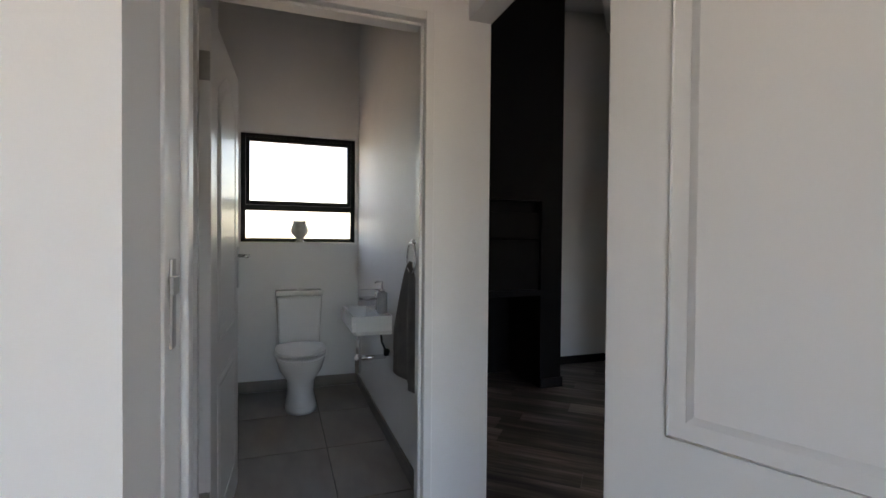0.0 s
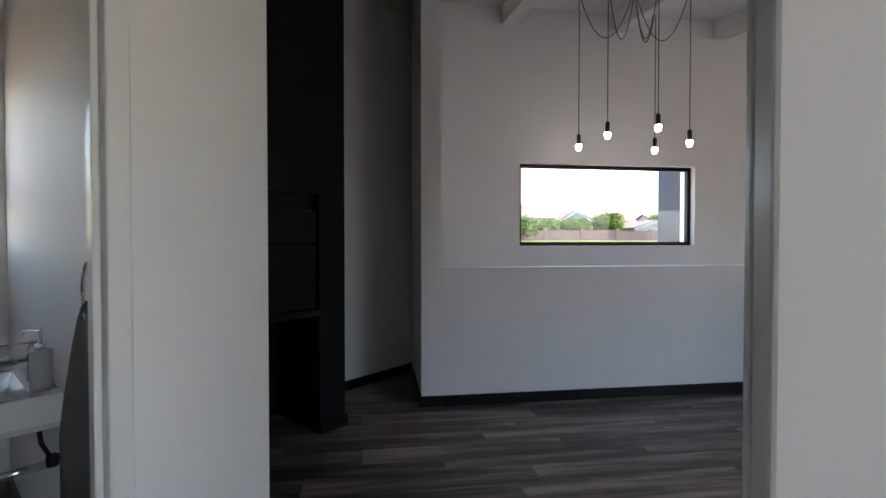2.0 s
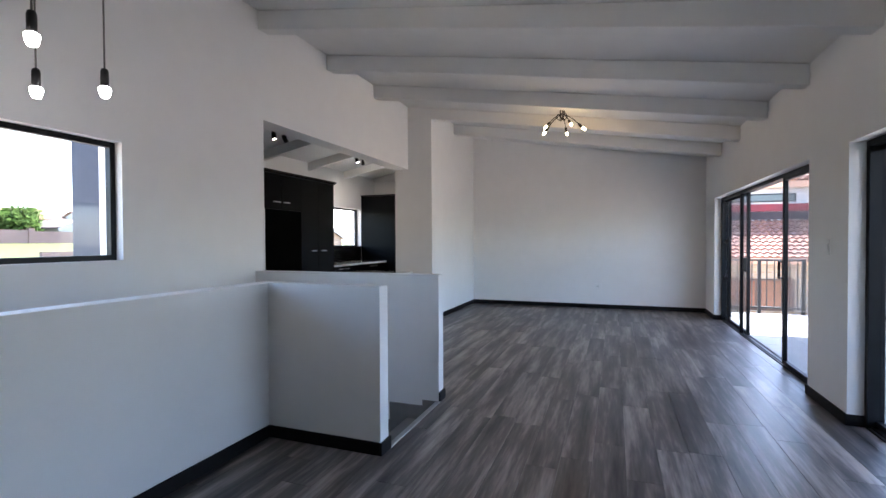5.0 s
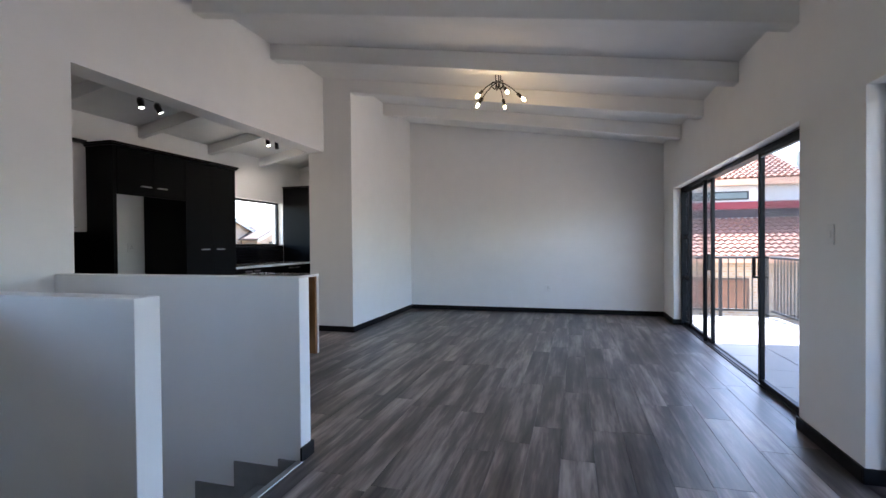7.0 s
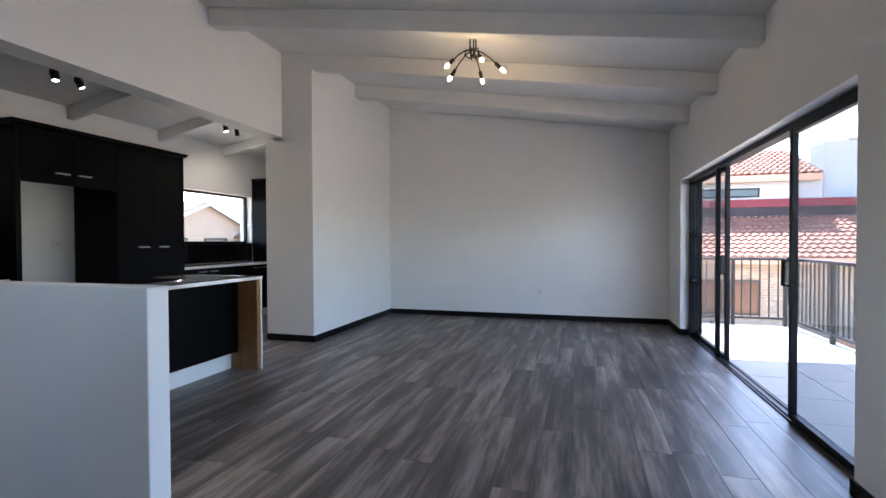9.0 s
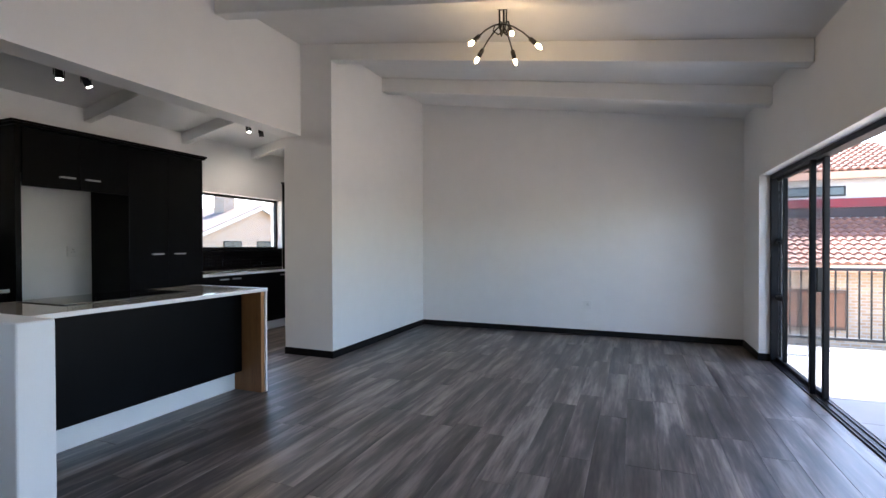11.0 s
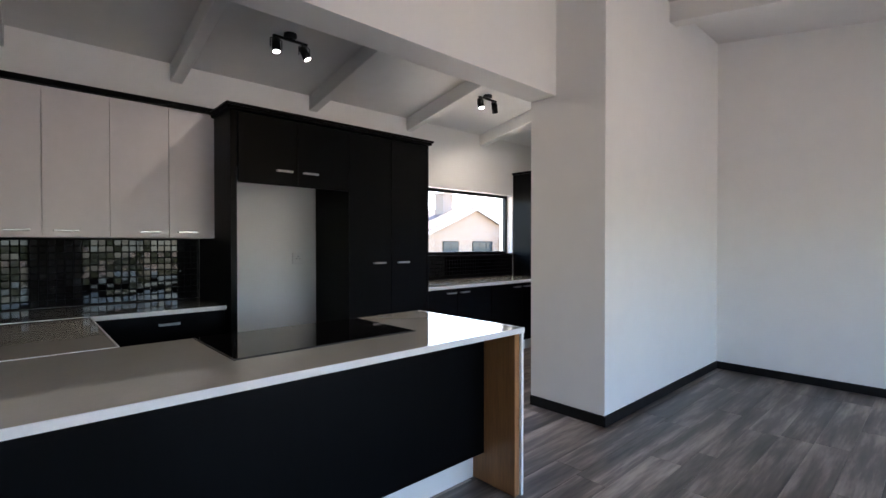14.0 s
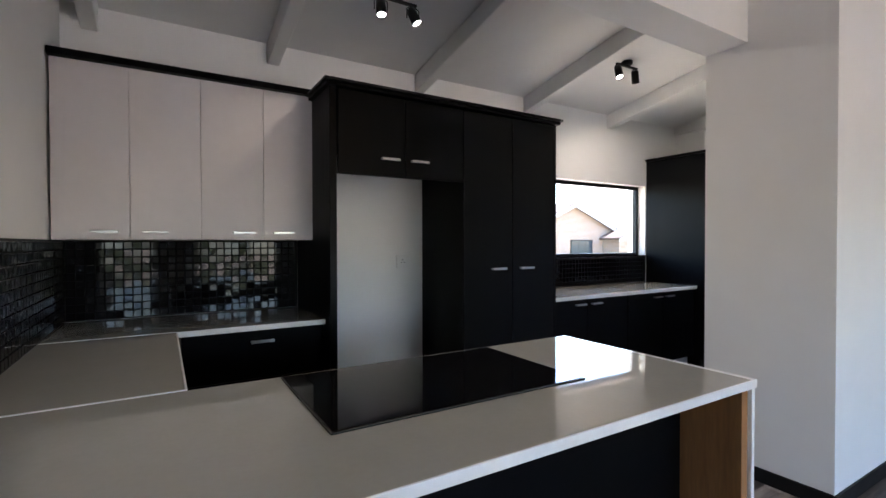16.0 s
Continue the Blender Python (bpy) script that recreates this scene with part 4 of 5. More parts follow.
part("pedestal", oval(bmesh.new(), [(0.118, 0.21, 0.006, 0.425), (0.113, 0.205, 0.03, 0.425), (0.095, 0.185, 0.14, 0.42), (0.105, 0.195, 0.22, 0.42), (0.155, 0.235, 0.30, 0.435), (0.172, 0.255, 0.37, 0.45), (0.174, 0.26, 0.395, 0.455)], TU, TV), CERAMIC, wc, smooth=True)
part("seat", oval(bmesh.new(), [(0.176, 0.262, 0.397, 0.455), (0.182, 0.27, 0.402, 0.455), (0.182, 0.27, 0.412, 0.455), (0.172, 0.258, 0.417, 0.455)], TU, TV, 56), PLASTICW, wc)
part("lid", oval(bmesh.new(), [(0.166, 0.25, 0.428, 0.455), (0.182, 0.27, 0.432, 0.455), (0.18, 0.268, 0.446, 0.455), (0.15, 0.21, 0.456, 0.455), (0.05, 0.08, 0.458, 0.455)], TU, TV, 56), PLASTICW, wc)
bm = boxes((TU - 0.175, TU + 0.175, TV - 0.175, TV - 0.005, 0.40, 0.79), bevel=0.022)
for v in bm.verts:
    f = 0.9 + 0.1 * (v.co.z - 0.40) / 0.375
    v.co.x = TU + (v.co.x - TU) * f
part("cistern", bm, CERAMIC, wc, smooth=False)
part("cistern_lid", boxes((TU - 0.182, TU + 0.182, TV - 0.19, TV - 0.003, 0.792, 0.835), bevel=0.014), CERAMIC, wc)
part("flush_button", lathe(bmesh.new(), [(0.022, 0.0), (0.022, 0.006), (0.016, 0.009)], (TU, TV - 0.1, 0.835), 16, sx=1.3), CHROME, wc, smooth=True)

sink = thing("wash_basin", "small square white wall-hung wash basin", "basin", at=WING)
BU0, BU1, BV0, BV1 = 3.375, 3.612, 2.52, 2.99
bm = bmesh.new()
prof = [(0.03, 0.672), (0.015, 0.678), (0.002, 0.70), (0.0, 0.79)]
def rect_ring(bm, i, z, c=0.02):
    a, b, p, q = BU0 + i, BU1 - max(0.0, i * 0.0), BV0 + i, BV1 - i
    return [bm.verts.new(v) for v in ((a + c, p, z), (b, p, z), (b, q, z), (a + c, q, z), (a, q - c, z), (a, p + c, z))]
rings = [rect_ring(bm, i, z) for i, z in prof]
def rim(i, z, back):
    a, b, p, q, c = BU0 + i, BU1 - back, BV0 + i, BV1 - i, 0.02
    return [bm.verts.new(v) for v in ((a + c, p, z), (b, p, z), (b, q, z), (a + c, q, z), (a, q - c, z), (a, p + c, z))]
rings += [rim(0.014, 0.79, 0.075), rim(0.026, 0.72, 0.085), rim(0.05, 0.69, 0.10)]
for q, w in zip(rings, rings[1:]):
    for k in range(6):
        bm.faces.new((q[k], q[(k + 1) % 6], w[(k + 1) % 6], w[k]))
bm.faces.new(rings[0][::-1]), bm.faces.new(rings[-1])
part("bowl", bm, CERAMIC, sink)
part("waste", lathe(bmesh.new(), [(0.025, 0.0), (0.025, 0.004), (0.01, 0.006)], (3.46, 2.755, 0.691), 14), CHROME, sink, smooth=True)
part("trap", tube(bmesh.new(), [(3.44, 2.70, 0.675), (3.44, 2.70, 0.50)], 0.015, 12), CHROME, sink, "chrome bottle trap", smooth=True)
part("trap_cup", lathe(bmesh.new(), [(0.017, 0.0), (0.021, 0.008), (0.021, 0.07), (0.024, 0.075), (0.024, 0.10), (0.017, 0.11)], (3.44, 2.70, 0.415), 16), CHROME, sink, smooth=True)
part("waste_pipe", tube(bmesh.new(), [(3.44, 2.70, 0.505), (3.614, 2.70, 0.505)], 0.014, 12), CHROME, sink, smooth=True)
part("supply_hose", tube(bmesh.new(), [(3.56, 2.60, 0.68), (3.565, 2.585, 0.62), (3.585, 2.58, 0.575), (3.613, 2.58, 0.56)], 0.007, 8), BLACKMETAL, sink, "dark supply hose", smooth=True)
part("angle_valve", lathe(bmesh.new(), [(0.016, 0.0), (0.018, 0.01), (0.018, 0.035), (0.012, 0.04)], (3.592, 2.58, 0.54), 12), BLACKMETAL, sink, smooth=True)
tap = part("tap", lathe(bmesh.new(), [(0.026, 0.0), (0.022, 0.008), (0.021, 0.10), (0.023, 0.105), (0.023, 0.125), (0.015, 0.13)], (3.575, 2.755, 0.79), 20), CHROME, sink, smooth=True)
part("spout", boxes((3.445, 3.575, 2.737, 2.773, 0.856, 0.882), bevel=0.008), CHROME, tap)
part("lever", boxes((3.46, 3.59, 2.742, 2.768, 0.922, 0.930), bevel=0.003), CHROME, tap)
soap = thing("soap_dispenser", "grey soap dispenser with chrome pump on the basin", "dispenser", at=WING)
part("bottle", lathe(bmesh.new(), [(0.028, 0.0), (0.030, 0.004), (0.030, 0.125), (0.026, 0.13)], (3.572, 2.62, 0.791), 24), SOAP, soap, smooth=True)
part("collar", lathe(bmesh.new(), [(0.016, 0.0), (0.016, 0.018), (0.008, 0.02)], (3.572, 2.62, 0.921), 16), CHROME, soap, smooth=True)
part("pump", tube(bmesh.new(), [(3.572, 2.62, 0.94), (3.572, 2.62, 0.985), (3.535, 2.62, 0.985), (3.525, 2.62, 0.978)], 0.006, 8), CHROME, soap, smooth=True)

tw = thing("hand_towel", "folded grey towel hanging from a wall ring", "towel", at=WING)
bm = bmesh.new()
rows = []
for i in range(15):
    f = i / 14
    wd = 0.05 + 0.27 * min(1.0, f * 1.6) ** 0.8
    z = 1.12 - 0.59 * f
    row = []
    for j in range(9):
        g = j / 8 * 2 - 1
        row.append(bm.verts.new((3.572 - 0.014 * math.cos(g * 7) * (0.4 + f) - 0.012 * (1 - f), 1.93 + g * wd, z + 0.02 * (1 - g * g) * (1 - f))))
    rows.append(row)
for q, w in zip(rows, rows[1:]):
    for j in range(8):
        bm.faces.new((q[j], q[j + 1], w[j + 1], w[j]))
bmesh.ops.solidify(bm, geom=list(bm.faces), thickness=0.018)
part("cloth", bm, TOWEL, tw, smooth=True)
rg = bmesh.new()
tube(rg, [(3.565, 1.93 + 0.075 * math.cos(t * math.pi / 8), 1.155 + 0.075 * math.sin(t * math.pi / 8)) for t in range(17)], 0.005, 6)
part("ring", rg, CHROME, tw, smooth=True)
part("wall_mount", tube(bmesh.new(), [(3.614, 1.93, 1.23), (3.565, 1.93, 1.23)], 0.012, 10), CHROME, tw, smooth=True)

vase = tagged(part("vase", lathe(bmesh.new(), [(0.04, 0.0), (0.042, 0.008), (0.022, 0.02), (0.03, 0.035), (0.066, 0.075), (0.07, 0.105), (0.06, 0.14), (0.05, 0.155), (0.058, 0.172), (0.052, 0.174), (0.044, 0.155), (0.03, 0.06)], (0, 0, 0), 28), VASE, smooth=True), "grey glazed footed vase on the toilet window sill", "vase")
vase.matrix_basis = WING @ pose(3.13, 3.825, 1.2185) @ Matrix.Scale(1.0, 4)

# ---- balcony ----
bal = boxes((3.5, 13.42, 0.50, Y_SO - 0.002, -0.30, -0.05))
setting("balcony_slab", bal, PLASTERW, "pale concrete balcony slab", "balcony")


def railing(name, label, p0, p1, posts):
    ob = thing(name, label, "railing", "balcony railings")
    d = Vector(p1) - Vector(p0)
    L, ang = d.length, math.degrees(math.atan2(d.y, d.x))
    m = pose(p0[0], p0[1], -0.03, 0, 0, ang)
    ob.matrix_basis = m
    part("top_rail", boxes((0, L, -0.03, 0.03, 0.98, 1.02), bevel=0.005), RAILMETAL, ob)
    part("bottom_rail", boxes((0, L, -0.02, 0.02, 0.10, 0.135), bevel=0.004), RAILMETAL, ob)
    for f in posts:
        part("post", boxes((f * L - 0.025, f * L + 0.025, -0.025, 0.025, 0, 0.98), bevel=0.004), RAILMETAL, ob)
    n = int(L / 0.115)
    bar = None
    for k in range(1, n):
        x = L * k / n
        if min(abs(x - f * L) for f in posts) < 0.04:
            continue
        if bar is None:
            bar = part("baluster", boxes((-0.008, 0.008, -0.008, 0.008, 0.135, 0.98)), RAILMETAL, ob)
            bar.location = (x, 0, 0)
        else:
            b2 = new("baluster", bar.data)
            b2.parent, b2.location = ob, (x, 0, 0)
    return ob


railing("balcony_railing", "charcoal steel balcony railing with upright bars", (13.30, 2.09), (13.30, 0.66), (0.02, 0.5, 0.98))
railing("balcony_railing", "charcoal steel balcony railing with upright bars", (13.25, 0.63), (3.6, 0.63), (0.12, 0.34, 0.56, 0.78, 0.98))

# ---- ground: one sheet, rising to the north ----
def ground_z(x, y):
    f = min(1.0, max(0.0, (y - 10.0) / 30.0))
    return GROUND + 4.25 * f


bm = bmesh.new()
gx = [-600, -200, -60, -20, 0, 10, 20, 40, 80, 200, 600]
gy = [-600, -200, -60, -20, 0, 10, 15, 20, 25, 30, 35, 40, 60, 120, 300, 900]
grid = [[bm.verts.new((x, y, ground_z(x, y))) for x in gx] for y in gy]
for r, s in zip(grid, grid[1:]):
    for i in range(len(gx) - 1):
        bm.faces.new((r[i], r[i + 1], s[i + 1], s[i]))
setting("ground", bm, GRASS, "sunlit green lawn rising away from the house", "lawn")


# hidden from every view: reflector in place of lawn near the house
bm = boxes((-30, 60, -60, 9.5, GROUND - 0.2, GROUND + 0.02))
setting("pavement", bm, BOUNCEPAVER, "unseen pale yard sheet, added to bounce warm light indoors", "paving")

# added reflector below the sight lines, warms the kitchen and toilet ceilings
bm = bmesh.new()
dv = [[bm.verts.new((x, y, ground_z(x, y) + 0.025)) for x in (-30, 60)] for y in (9.5, 10, 26)]
for r, q in zip(dv, dv[1:]):
    bm.faces.new((r[0], r[1], q[1], q[0]))
setting("driveway", bm, BOUNCEPAVER, "unseen sandy sheet behind the house, added to bounce light indoors", "paving")

# ---- neighbouring houses ----
def tile_roof(p_eave, p_ridge, along, length, parent, label, pitch_w=0.22, course=0.34):
    """A roof deck and, on it, courses of rolled tiles from the eave up to the ridge."""
    e, r, a = Vector(p_eave), Vector(p_ridge), Vector(along).normalized()
    up = r - e
    nrm = a.cross(up).normalized()
    if nrm.z < 0:
        nrm = -nrm
    bm = bmesh.new()
    lo = [bm.verts.new(v - nrm * 0.02) for v in (e, e + a * length, r + a * length, r)]
    hi = [bm.verts.new(v.co - nrm * 0.08) for v in lo]
    bm.faces.new(lo), bm.faces.new(hi[::-1])
    for i in range(4):
        bm.faces.new((lo[i], lo[(i + 1) % 4], hi[(i + 1) % 4], hi[i]))
    roof = part("roof", bm, ROOFTILE, parent, label)
    n_course = max(1, round(up.length / course))
    cols = int(length / pitch_w)
    prof = [(0.0, 0.0), (0.3, 0.05), (0.6, 0.05), (0.85, 0.0)]
    for c in range(n_course):
        bm = bmesh.new()
        b0 = e + up * (c / n_course)
        b1 = e + up * ((c + 1.05) / n_course)
        lo, hi = [], []
        for k in range(cols):
            for f, h in prof:
                s = a * ((k + f) * pitch_w)
                lo.append(bm.verts.new(b0 + s + nrm * (h + 0.065)))
                hi.append(bm.verts.new(b1 + s + nrm * (h + 0.005)))
        base = [bm.verts.new(v.co - nrm * 0.065) for v in lo]
        for i in range(len(lo) - 1):
            bm.faces.new((lo[i], lo[i + 1], hi[i + 1], hi[i]))
            bm.faces.new((base[i], base[i + 1], lo[i + 1], lo[i]))
        part("tile_course", bm, ROOFTILE, roof)
    return roof


nb = thing("house", "neighbouring face-brick house with terracotta tiled roofs", "house")
part("wall", boxes((22.0, 27.0, -14.0, 9.0, GROUND, 0.72)), BRICK, nb, "pale face-brick wall")
tile_roof((21.55, -14.5, 0.70), (25.0, -14.5, 2.10), (0, 1, 0), 24.0, nb, "terracotta rolled-tile roof")
part("fascia", boxes((21.5, 21.6, -14.5, 9.5, 0.52, 0.72)), PLASTERPEACH, nb)
part("upper_wall", boxes((25.0, 32.0, -4.7, 9.0, 0.5, 3.5)), PLASTERW, nb, "white plastered upper storey")
part("parapet", boxes((24.93, 24.998, -14.0, 9.02, 2.47, 2.76)), REDPAINT, nb, "red painted fascia band")
part("lower_wall", boxes((25.01, 32.0, -14.0, -4.71, 0.5, 2.76)), PLASTERW, nb)
# added strip: stands in for the shadow on the roof's top courses
part("shade_band", boxes((24.955, 24.995, -14.0, 9.0, 2.15, 2.46)), ROOFSHADE, nb, "strip under the fascia coloured dark as shaded roof tiles")
part("eave", boxes((24.7, 24.85, -4.6, 9.3, 3.38, 3.62)), PLASTERPEACH, nb)
part("soffit", boxes((24.85, 25.0, -4.6, 9.3, 3.50, 3.56)), PLASTERPEACH, nb)
tile_roof((24.7, -4.6, 3.62), (28.0, -4.6, 5.0), (0, 1, 0), 13.6, nb, "terracotta rolled-tile upper roof")
win = part("window", boxes((24.96, 25.0, -2.75, 0.6, 2.84, 3.17)), ALU, nb)
part("pane", boxes((24.95, 24.958, -2.69, 0.54, 2.89, 3.12)), WINDARK, win)
part("chimney", boxes((26.0, 27.2, -7.6, -5.2, 2.76, 4.95), (25.9, 27.3, -7.7, -5.9, 4.95, 5.04), bevel=0.02), PLASTERW, nb, "white plastered chimney")
bw = part("window", boxes((21.94, 22.0, -1.8, 0.4, -1.1, 0.0)), BROWNWOOD, nb, "brown timber window")
part("pane", boxes((21.93, 21.938, -1.72, -0.75, -1.02, -0.08)), REFLECTGLASS, bw)
part("pane", boxes((21.93, 21.938, -0.65, 0.32, -1.02, -0.08)), REFLECTGLASS, bw)
part("parapet_wall", boxes((20.6, 20.8, -14.0, 9.0, GROUND, -1.5)), FENCEM, nb)


def gable_house(name, label, cx, y, w, eave, ridge, depth, wall, roof, chimney=False, wins=()):
    """A house whose gable faces -y."""
    ob = thing(name, label, "house")
    z0 = ground_z(cx, y) - 0.5
    bm = bmesh.new()
    pts = [(cx - w / 2, z0), (cx + w / 2, z0), (cx + w / 2, eave), (cx, ridge), (cx - w / 2, eave)]
    a = [bm.verts.new((x, y, z)) for x, z in pts]
    b = [bm.verts.new((x, y + depth, z)) for x, z in pts]
    bm.faces.new(a), bm.faces.new(b[::-1])
    for i in range(5):
        bm.faces.new((a[i], b[i], b[(i + 1) % 5], a[(i + 1) % 5]))
    part("wall", bm, wall, ob)
    for sgn in (-1, 1):
        ex = cx + sgn * (w / 2 + 0.4)
        ez = eave - 0.4 * (ridge - eave) / (w / 2)
        bm = bmesh.new()
        q = [(ex, y - 0.35, ez + 0.05), (cx, y - 0.35, ridge + 0.05), (cx, y + depth + 0.3, ridge + 0.05), (ex, y + depth + 0.3, ez + 0.05)]
        lo = [bm.verts.new(v) for v in q]
        hi = [bm.verts.new((v[0], v[1], v[2] + 0.16)) for v in q]
        bm.faces.new(lo[::-1]), bm.faces.new(hi)
        for i in range(4):
            bm.faces.new((lo[i], lo[(i + 1) % 4], hi[(i + 1) % 4], hi[i]))
        part("roof", bm, roof, ob)
        bm = bmesh.new()
        f = [(ex, y - 0.37, ez - 0.12), (cx, y - 0.37, ridge - 0.12), (cx, y - 0.37, ridge + 0.14), (ex, y - 0.37, ez + 0.14)]
        f1 = [bm.verts.new(v) for v in f]
        f2 = [bm.verts.new((v[0], v[1] + 0.03, v[2])) for v in f]
        bm.faces.new(f1), bm.faces.new(f2[::-1])
        for i in range(4):
            bm.faces.new((f1[i], f1[(i + 1) % 4], f2[(i + 1) % 4], f2[i]))
        part("bargeboard", bm, PLASTERW, ob, "white bargeboard")
    for x0, x1, za, zb in wins:
        wn_ = part("window", boxes((x0, x1, y - 0.05, y, za, zb)), ALU, ob)
        n = max(1, round((x1 - x0) / 0.9))
        for k in range(n):
            part("pane", boxes((x0 + 0.08 + k * (x1 - x0 - 0.08) / n, x0 + (k + 1) * (x1 - x0 - 0.08) / n, y - 0.06, y - 0.052, za + 0.08, zb - 0.08)), WINDARK, wn_)
    if chimney:
        part("chimney", boxes((cx - 1.4, cx - 0.4, y + 2.0, y + 3.0, eave, ridge + 1.15), (cx - 1.48, cx - 0.32, y + 1.92, y + 3.08, ridge + 1.15, ridge + 1.3)), BRICKPINK, ob)
    return ob


gable_house("house", "face-brick gabled house with a chimney, seen from the kitchen", 33.2, 30.0, 10.5, 2.0, 4.1, 9.0, BRICKPINK, ROOFGREY, True, [(33.0, 35.3, 0.45, 1.6), (29.9, 31.5, 0.45, 1.6)])
gable_house("house", "smaller face-brick gable with a white-framed window", 39.0, 28.5, 5.0, 1.7, 2.7, 6.0, BRICKPINK, ROOFGREY, False, [(38.0, 40.0, 0.45, 1.5)])
gable_house("house", "small white gabled house beyond the lawn", 20.8, 45.0, 2.6, 3.3, 4.1, 5.0, PLASTERW, ROOFGREY, False, [(20.2, 21.4, 2.2, 2.9)])
def turned(ob, cx, cy):
    """Turn a house by a quarter about its middle, so that a roof slope faces the lawn."""
    ob.matrix_basis = Matrix.Translation((cx, cy, 0)) @ pose(0, 0, 0, 0, 0, 90) @ Matrix.Translation((-cx, -cy, 0))


turned(gable_house("house", "long white house with a brown tiled roof", 13.5, 44.0, 7.0, 3.5, 5.0, 13.0, PLASTERW, ROOFGREY), 13.5, 50.5)
gable_house("house", "pale house with a grey roof beside the garden wall", 28.3, 44.0, 3.6, 2.5, 3.1, 6.0, PLASTERW, ROOFGREY, False, [(27.6, 28.9, 1.7, 2.3)])
for k, (hx, hy, hw, he, tone) in enumerate(((-8.0, 60.0, 12.0, 4.0, ROOFTILE), (30.0, 66.0, 9.0, 4.1, ROOFGREY), (38.5, 70.0, 9.0, 4.3, ROOFTILE), (47.0, 66.0, 8.0, 4.0, ROOFTILE), (24.0, 74.0, 7.0, 4.7, ROOFGREY), (56.0, 72.0, 10.0, 4.4, ROOFGREY))):
    turned(gable_house("house", "pale house with a terracotta roof in the distance" if tone is ROOFTILE else "pale house with a grey roof in the distance", hx, hy, 7.0, he, he + 1.3, hw, PLASTERW, tone), hx, hy + hw / 2)
fence = thing("garden_wall", "pinkish brown brick garden wall across the lawn", "wall")
for k in range(14):
    x = -16 + 3.2 * k
    part("panel", boxes((x + 0.17, x + 3.03, 40.0, 40.14, 1.2, 2.15 + 0.04 * (k % 3))), FENCEM, fence)
    part("pier", boxes((x - 0.17, x + 0.17, 39.93, 40.2, 1.2, 2.35), bevel=0.02), FENCEM, fence)
out = thing("outbuilding", "low pink brick wall near the drive", "wall")
part("wall", boxes((19.7, 23.0, 34.0, 34.25, ground_z(0, 34) - 0.4, 0.86)), FENCEM, out)


def tree(name, label, x, y, h, r, seed):
    rnd = random.Random(seed)
    ob = thing(name, label, "tree", "garden trees", at=pose(x, y, ground_z(x, y)))
    bm = bmesh.new()
    tube(bm, [(0, 0, -0.3), (0.05, 0.02, h * 0.25), (-0.05, 0.04, h * 0.5), (0.03, 0, h * 0.8)], [0.16, 0.13, 0.09, 0.03], 8)
    limbs = []
    for k in range(7):
        a = rnd.uniform(0, 6.28)
        z0 = h * rnd.uniform(0.25, 0.55)
        tip = (math.cos(a) * r * 0.75, math.sin(a) * r * 0.75, z0 + h * rnd.uniform(0.1, 0.35))
        tube(bm, [(0, 0, z0), (tip[0] * 0.5, tip[1] * 0.5, z0 + (tip[2] - z0) * 0.6), tip], [0.06, 0.04, 0.015], 6)
        limbs.append(tip)
    part("trunk", bm, BARK, ob)
    vs, fs = [], []
    for k in range(3800):
        base = Vector(rnd.choice(limbs)) * 0.75 + Vector((0, 0, h * 0.12)) if rnd.random() < 0.75 else Vector((0, 0, h * 0.7))
        v = Vector((rnd.gauss(0, 1), rnd.gauss(0, 1), rnd.gauss(0, 0.8)))
        p = base + v * r * 0.26
        if p.z < h * 0.15:
            continue
        s = rnd.uniform(0.12, 0.24)
        a = Vector((rnd.gauss(0, 1), rnd.gauss(0, 1), rnd.gauss(0, 1))).normalized()
        b = a.orthogonal().normalized()
        i = len(vs)
        vs += [p - a * s, p + b * s * 0.45, p + a * s, p - b * s * 0.45]
        fs.append((i, i + 1, i + 2, i + 3))
    me = bpy.data.meshes.new("crown")
    me.from_pydata([tuple(v) for v in vs], [], fs)
    me.materials.append(LEAF)
    cr = new("crown", me)
    cr.parent = ob
    return ob


for i, (x, y, h, r) in enumerate(((22.3, 41.4, 2.5, 1.25), (18.7, 41.2, 2.0, 0.85), (14.3, 40.9, 1.9, 1.3), (12.4, 41.2, 2.1, 1.5), (31.5, 48.0, 3.0, 1.6), (23.4, 54.0, 3.6, 1.5), (10.4, 41.0, 2.0, 1.4), (44.0, 50.0, 4.0, 2.4), (20.6, 43.0, 2.3, 0.7), (25.0, 47.0, 2.8, 1.3), (16.4, 41.2, 1.7, 1.0))):
    tree("tree", "leafy green garden tree beyond the lawn", x, y, h, r, 11 + i)

# ---- small pieces last: mosaic, tiles, planks ----
def chamfered(name, x, y, z, c):
    """A thin tile with bevelled upper edges, its face towards +z."""
    bm = bmesh.new()
    lo = [bm.verts.new(v) for v in ((0, 0, 0), (x, 0, 0), (x, y, 0), (0, y, 0))]
    mi = [bm.verts.new(v) for v in ((0, 0, z - c), (x, 0, z - c), (x, y, z - c), (0, y, z - c))]
    hi = [bm.verts.new(v) for v in ((c, c, z), (x - c, c, z), (x - c, y - c, z), (c, y - c, z))]
    bm.faces.new(hi)
    for q, w in ((lo, mi), (mi, hi)):
        for i in range(4):
            bm.faces.new((q[i], q[(i + 1) % 4], w[(i + 1) % 4], w[i]))
    bmesh.ops.recalc_face_normals(bm, faces=bm.faces)
    me = bpy.data.meshes.new(name)
    bm.to_mesh(me)
    bm.free()
    return me


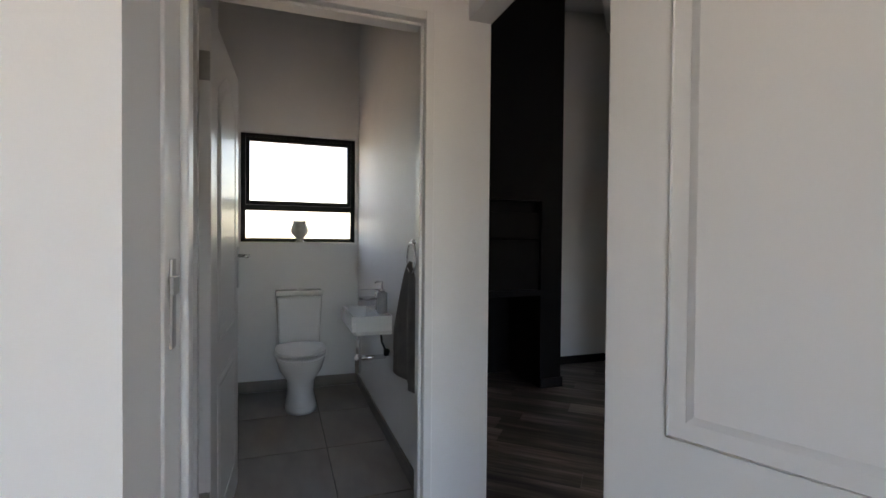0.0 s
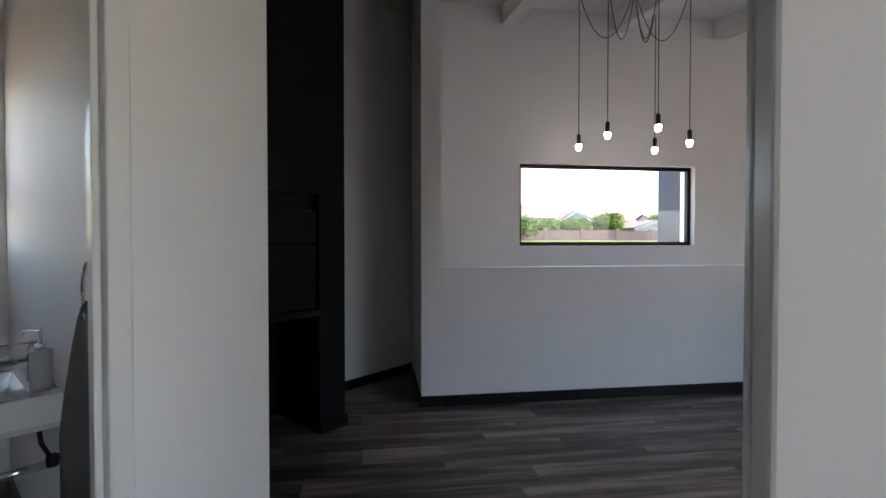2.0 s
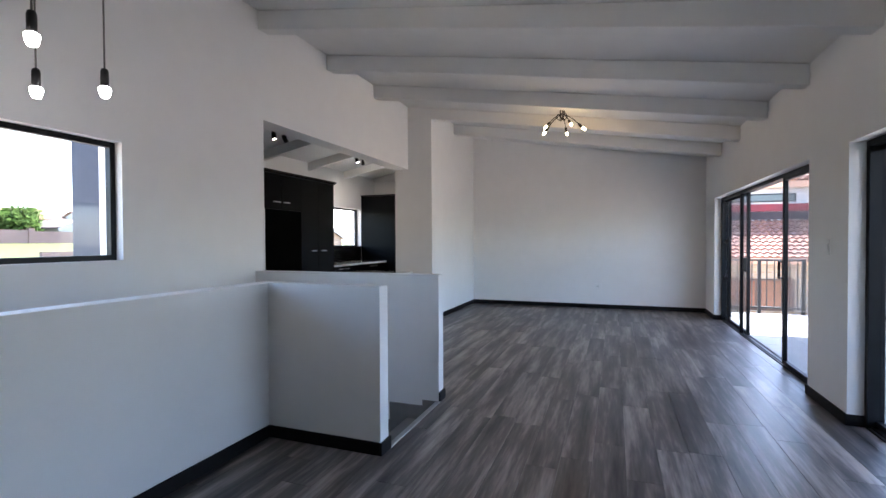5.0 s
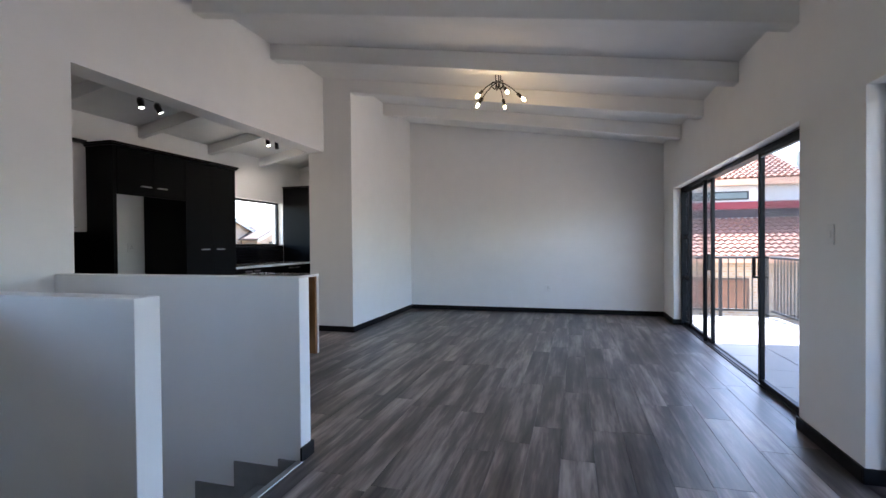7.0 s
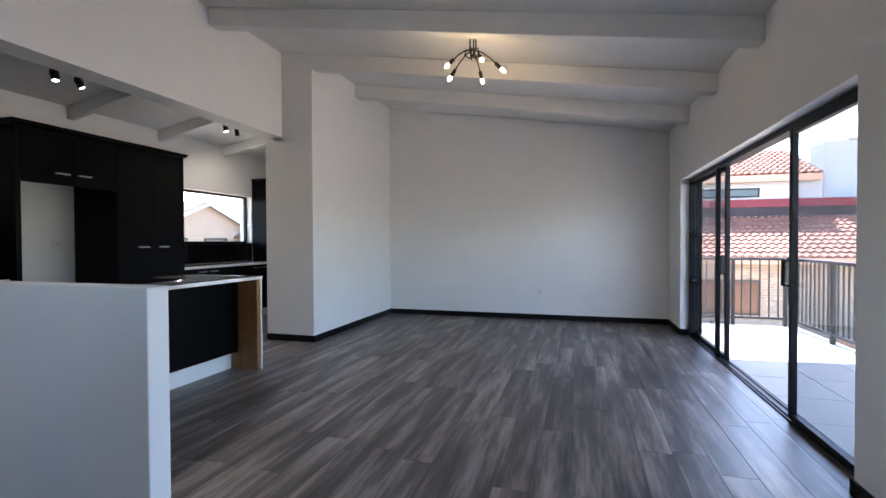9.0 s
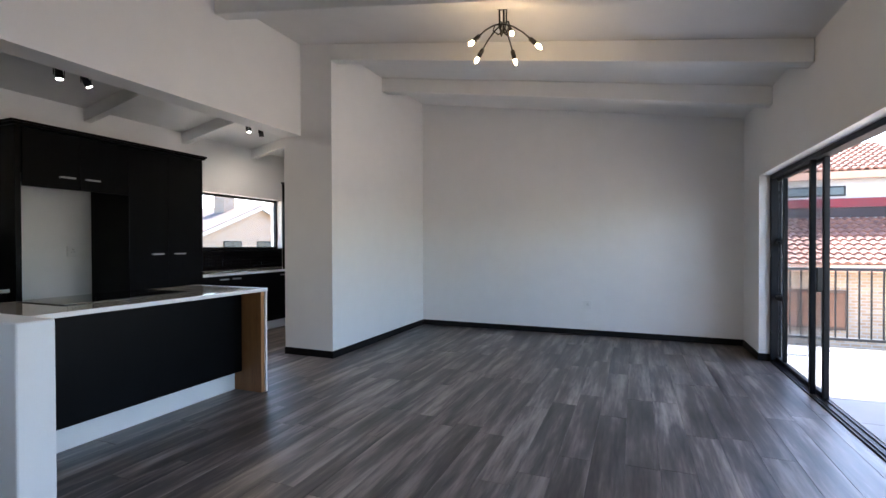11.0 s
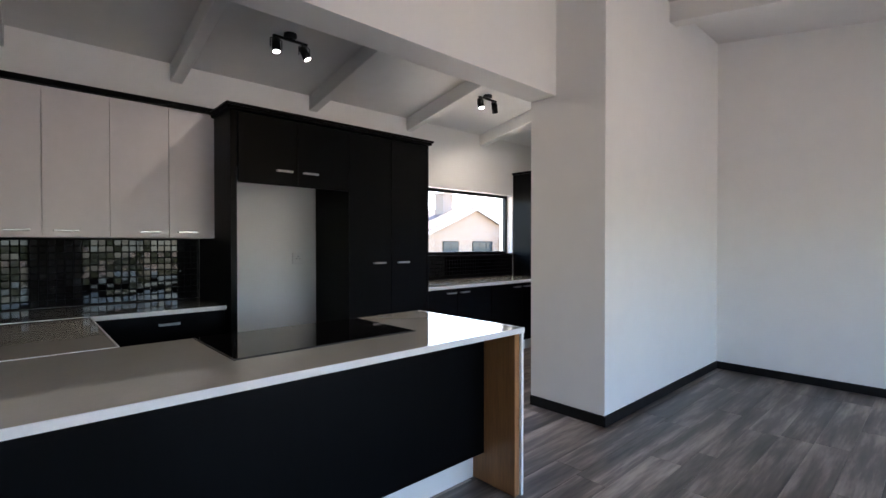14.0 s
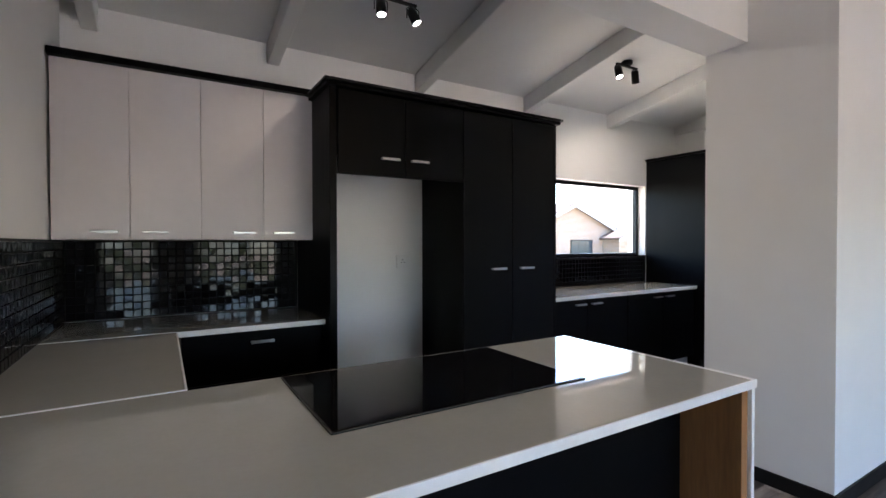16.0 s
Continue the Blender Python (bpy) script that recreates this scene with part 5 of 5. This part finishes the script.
rnd = random.Random(5)
PT, TS = 0.0485, 0.0455
mosaic = tagged(new("splashback"), "glossy black glass mosaic splashback", "splashback")
part("grout_bed", boxes((6.906, 8.29, 9.3835, 9.3885, 0.921, 1.42)), GROUT, mosaic)
me = chamfered("mosaic_tile", TS, TS, 0.006, 0.0035)
me.materials.append(TILEBLACK)
for i in range(28):
    for j in range(10):
        t = new("mosaic_tile", me)
        t.parent = mosaic
        t.matrix_basis = pose(6.915 + PT * i, 9.3835, 0.9275 + PT * j, 90 + rnd.uniform(-1.6, 1.6), rnd.uniform(-1.6, 1.6), 0)


def mosaic_stuff(name, rows, place, parent):
    vs, fs = [], []
    base = [v.co.copy() for v in me.vertices]
    polys = [tuple(p.vertices) for p in me.polygons]
    for i, j in rows:
        m = place(i, j)
        o = len(vs)
        vs += [tuple(m @ v) for v in base]
        fs += [tuple(o + k for k in p) for p in polys]
    mm = bpy.data.meshes.new(name)
    mm.from_pydata(vs, [], fs)
    mm.materials.append(TILEBLACK)
    ob = new(name, mm)
    ob.parent = parent
    ob["kind"] = "stuff"


sideb = tagged(new("splashback"), "glossy black mosaic splashback on the kitchen side wall", "splashback")
part("grout_bed", boxes((6.9015, 6.9065, 7.49, 9.38, 0.921, 1.42)), GROUT, sideb)
mosaic_stuff("mosaic_tiles", [(i, j) for i in range(38) for j in range(10)], lambda i, j: pose(6.9065, 7.53 + PT * i, 0.9275 + PT * j, 90 + rnd.uniform(-1.6, 1.6), rnd.uniform(-1.6, 1.6), 90), sideb)
winb = tagged(new("splashback"), "black mosaic splashback under the kitchen window", "splashback")
part("grout_bed", boxes((10.192, 12.49, 9.3835, 9.3885, 0.921, 1.233)), GROUT, winb)
mosaic_stuff("mosaic_tiles", [(i, j) for i in range(47) for j in range(6)], lambda i, j: pose(10.20 + PT * i, 9.3835, 0.9275 + PT * j, 90 + rnd.uniform(-1.6, 1.6), rnd.uniform(-1.6, 1.6), 0), winb)
part("sill", boxes((10.2, 12.488, 9.375, 9.488, 1.2352, 1.245)), TILEBLACK, winb)

# toilet floor tiles
tf = tagged(new("floor_toilet"), "grey porcelain tiled toilet floor", "floor", kind="structure")
tf.matrix_basis = WING
part("grout_bed", boxes((2.0, 3.614, 0.9, 3.83, -0.004, 0.001)), TILEGROUT, tf)
mt = chamfered("floor_tile", 0.594, 0.594, 0.007, 0.002)
mt.materials.append(TILE)
for i in range(-2, 2):
    for j in range(-1, 5):
        u, v = 3.25 + 0.6 * i, 3.225 + 0.6 * (j - 3)
        if j == 4:
            continue
        if u + 0.594 > 3.615:
            mm = chamfered("floor_tile", 3.613 - u, 0.594, 0.007, 0.002)
            mm.materials.append(TILE)
        else:
            mm = mt
        t = new("floor_tile", mm)
        t.parent = tf
        t.matrix_basis = pose(u, v, -0.001)

# balcony tiles
bt = tagged(new("balcony_floor"), "pale tiled balcony floor", "floor", kind="structure")
mt2 = chamfered("deck_tile", 0.596, 0.51, 0.02, 0.002)
mt2.materials.append(DECK)
for i in range(16):
    for j in range(3):
        t = new("deck_tile", mt2)
        t.parent = bt
        t.matrix_basis = pose(3.72 + 0.6 * i, 0.53 + 0.516 * j, -0.05)

# vinyl planks along x
pf = tagged(new("floor_planks"), "grey-brown wood-look vinyl plank floor", "floor", kind="structure")
PW, PL = 0.19, 1.25
cache = {}


def plank(x0, x1, y0, y1):
    key = (round(x1 - x0, 3), round(y1 - y0, 3))
    if key not in cache:
        cache[key] = chamfered("plank", x1 - x0 - 0.0015, y1 - y0 - 0.0015, 0.012, 0.0008)
        cache[key].materials.append(PLANK)
    t = new("plank", cache[key])
    t.parent = pf
    t.location = (x0, y0, -0.012)


y = 2.14
row = 0
while y < Y_K:
    y1 = y + PW
    spans = []
    if y < 5.30:
        spans.append((0.9 if y > 2.9 else 3.4, X_E if y > Y_S - 0.02 else 12.08))
    elif y < 6.17:
        spans += [(0.2, 5.83), (6.87, X_E)]
    else:
        if y < 7.3:
            spans.append((1.0, 2.4))
        spans.append((6.87 if y < Y_NO else X_K, X_E if y < 6.8 else (10.395 if y < 7.4 else 12.5)))
    ya, yb = y, y1
    if ya < 5.30 < yb:
        yb = 5.30
    if ya < 6.17 < yb:
        yb = 6.17
    for a, b in spans:
        x = a - rnd.uniform(0, PL)
        while x < b:
            p0, p1 = max(a, x), min(b, x + PL)
            if p1 - p0 > 0.02:
                plank(p0, p1, ya, yb)
            x += PL
    y = yb
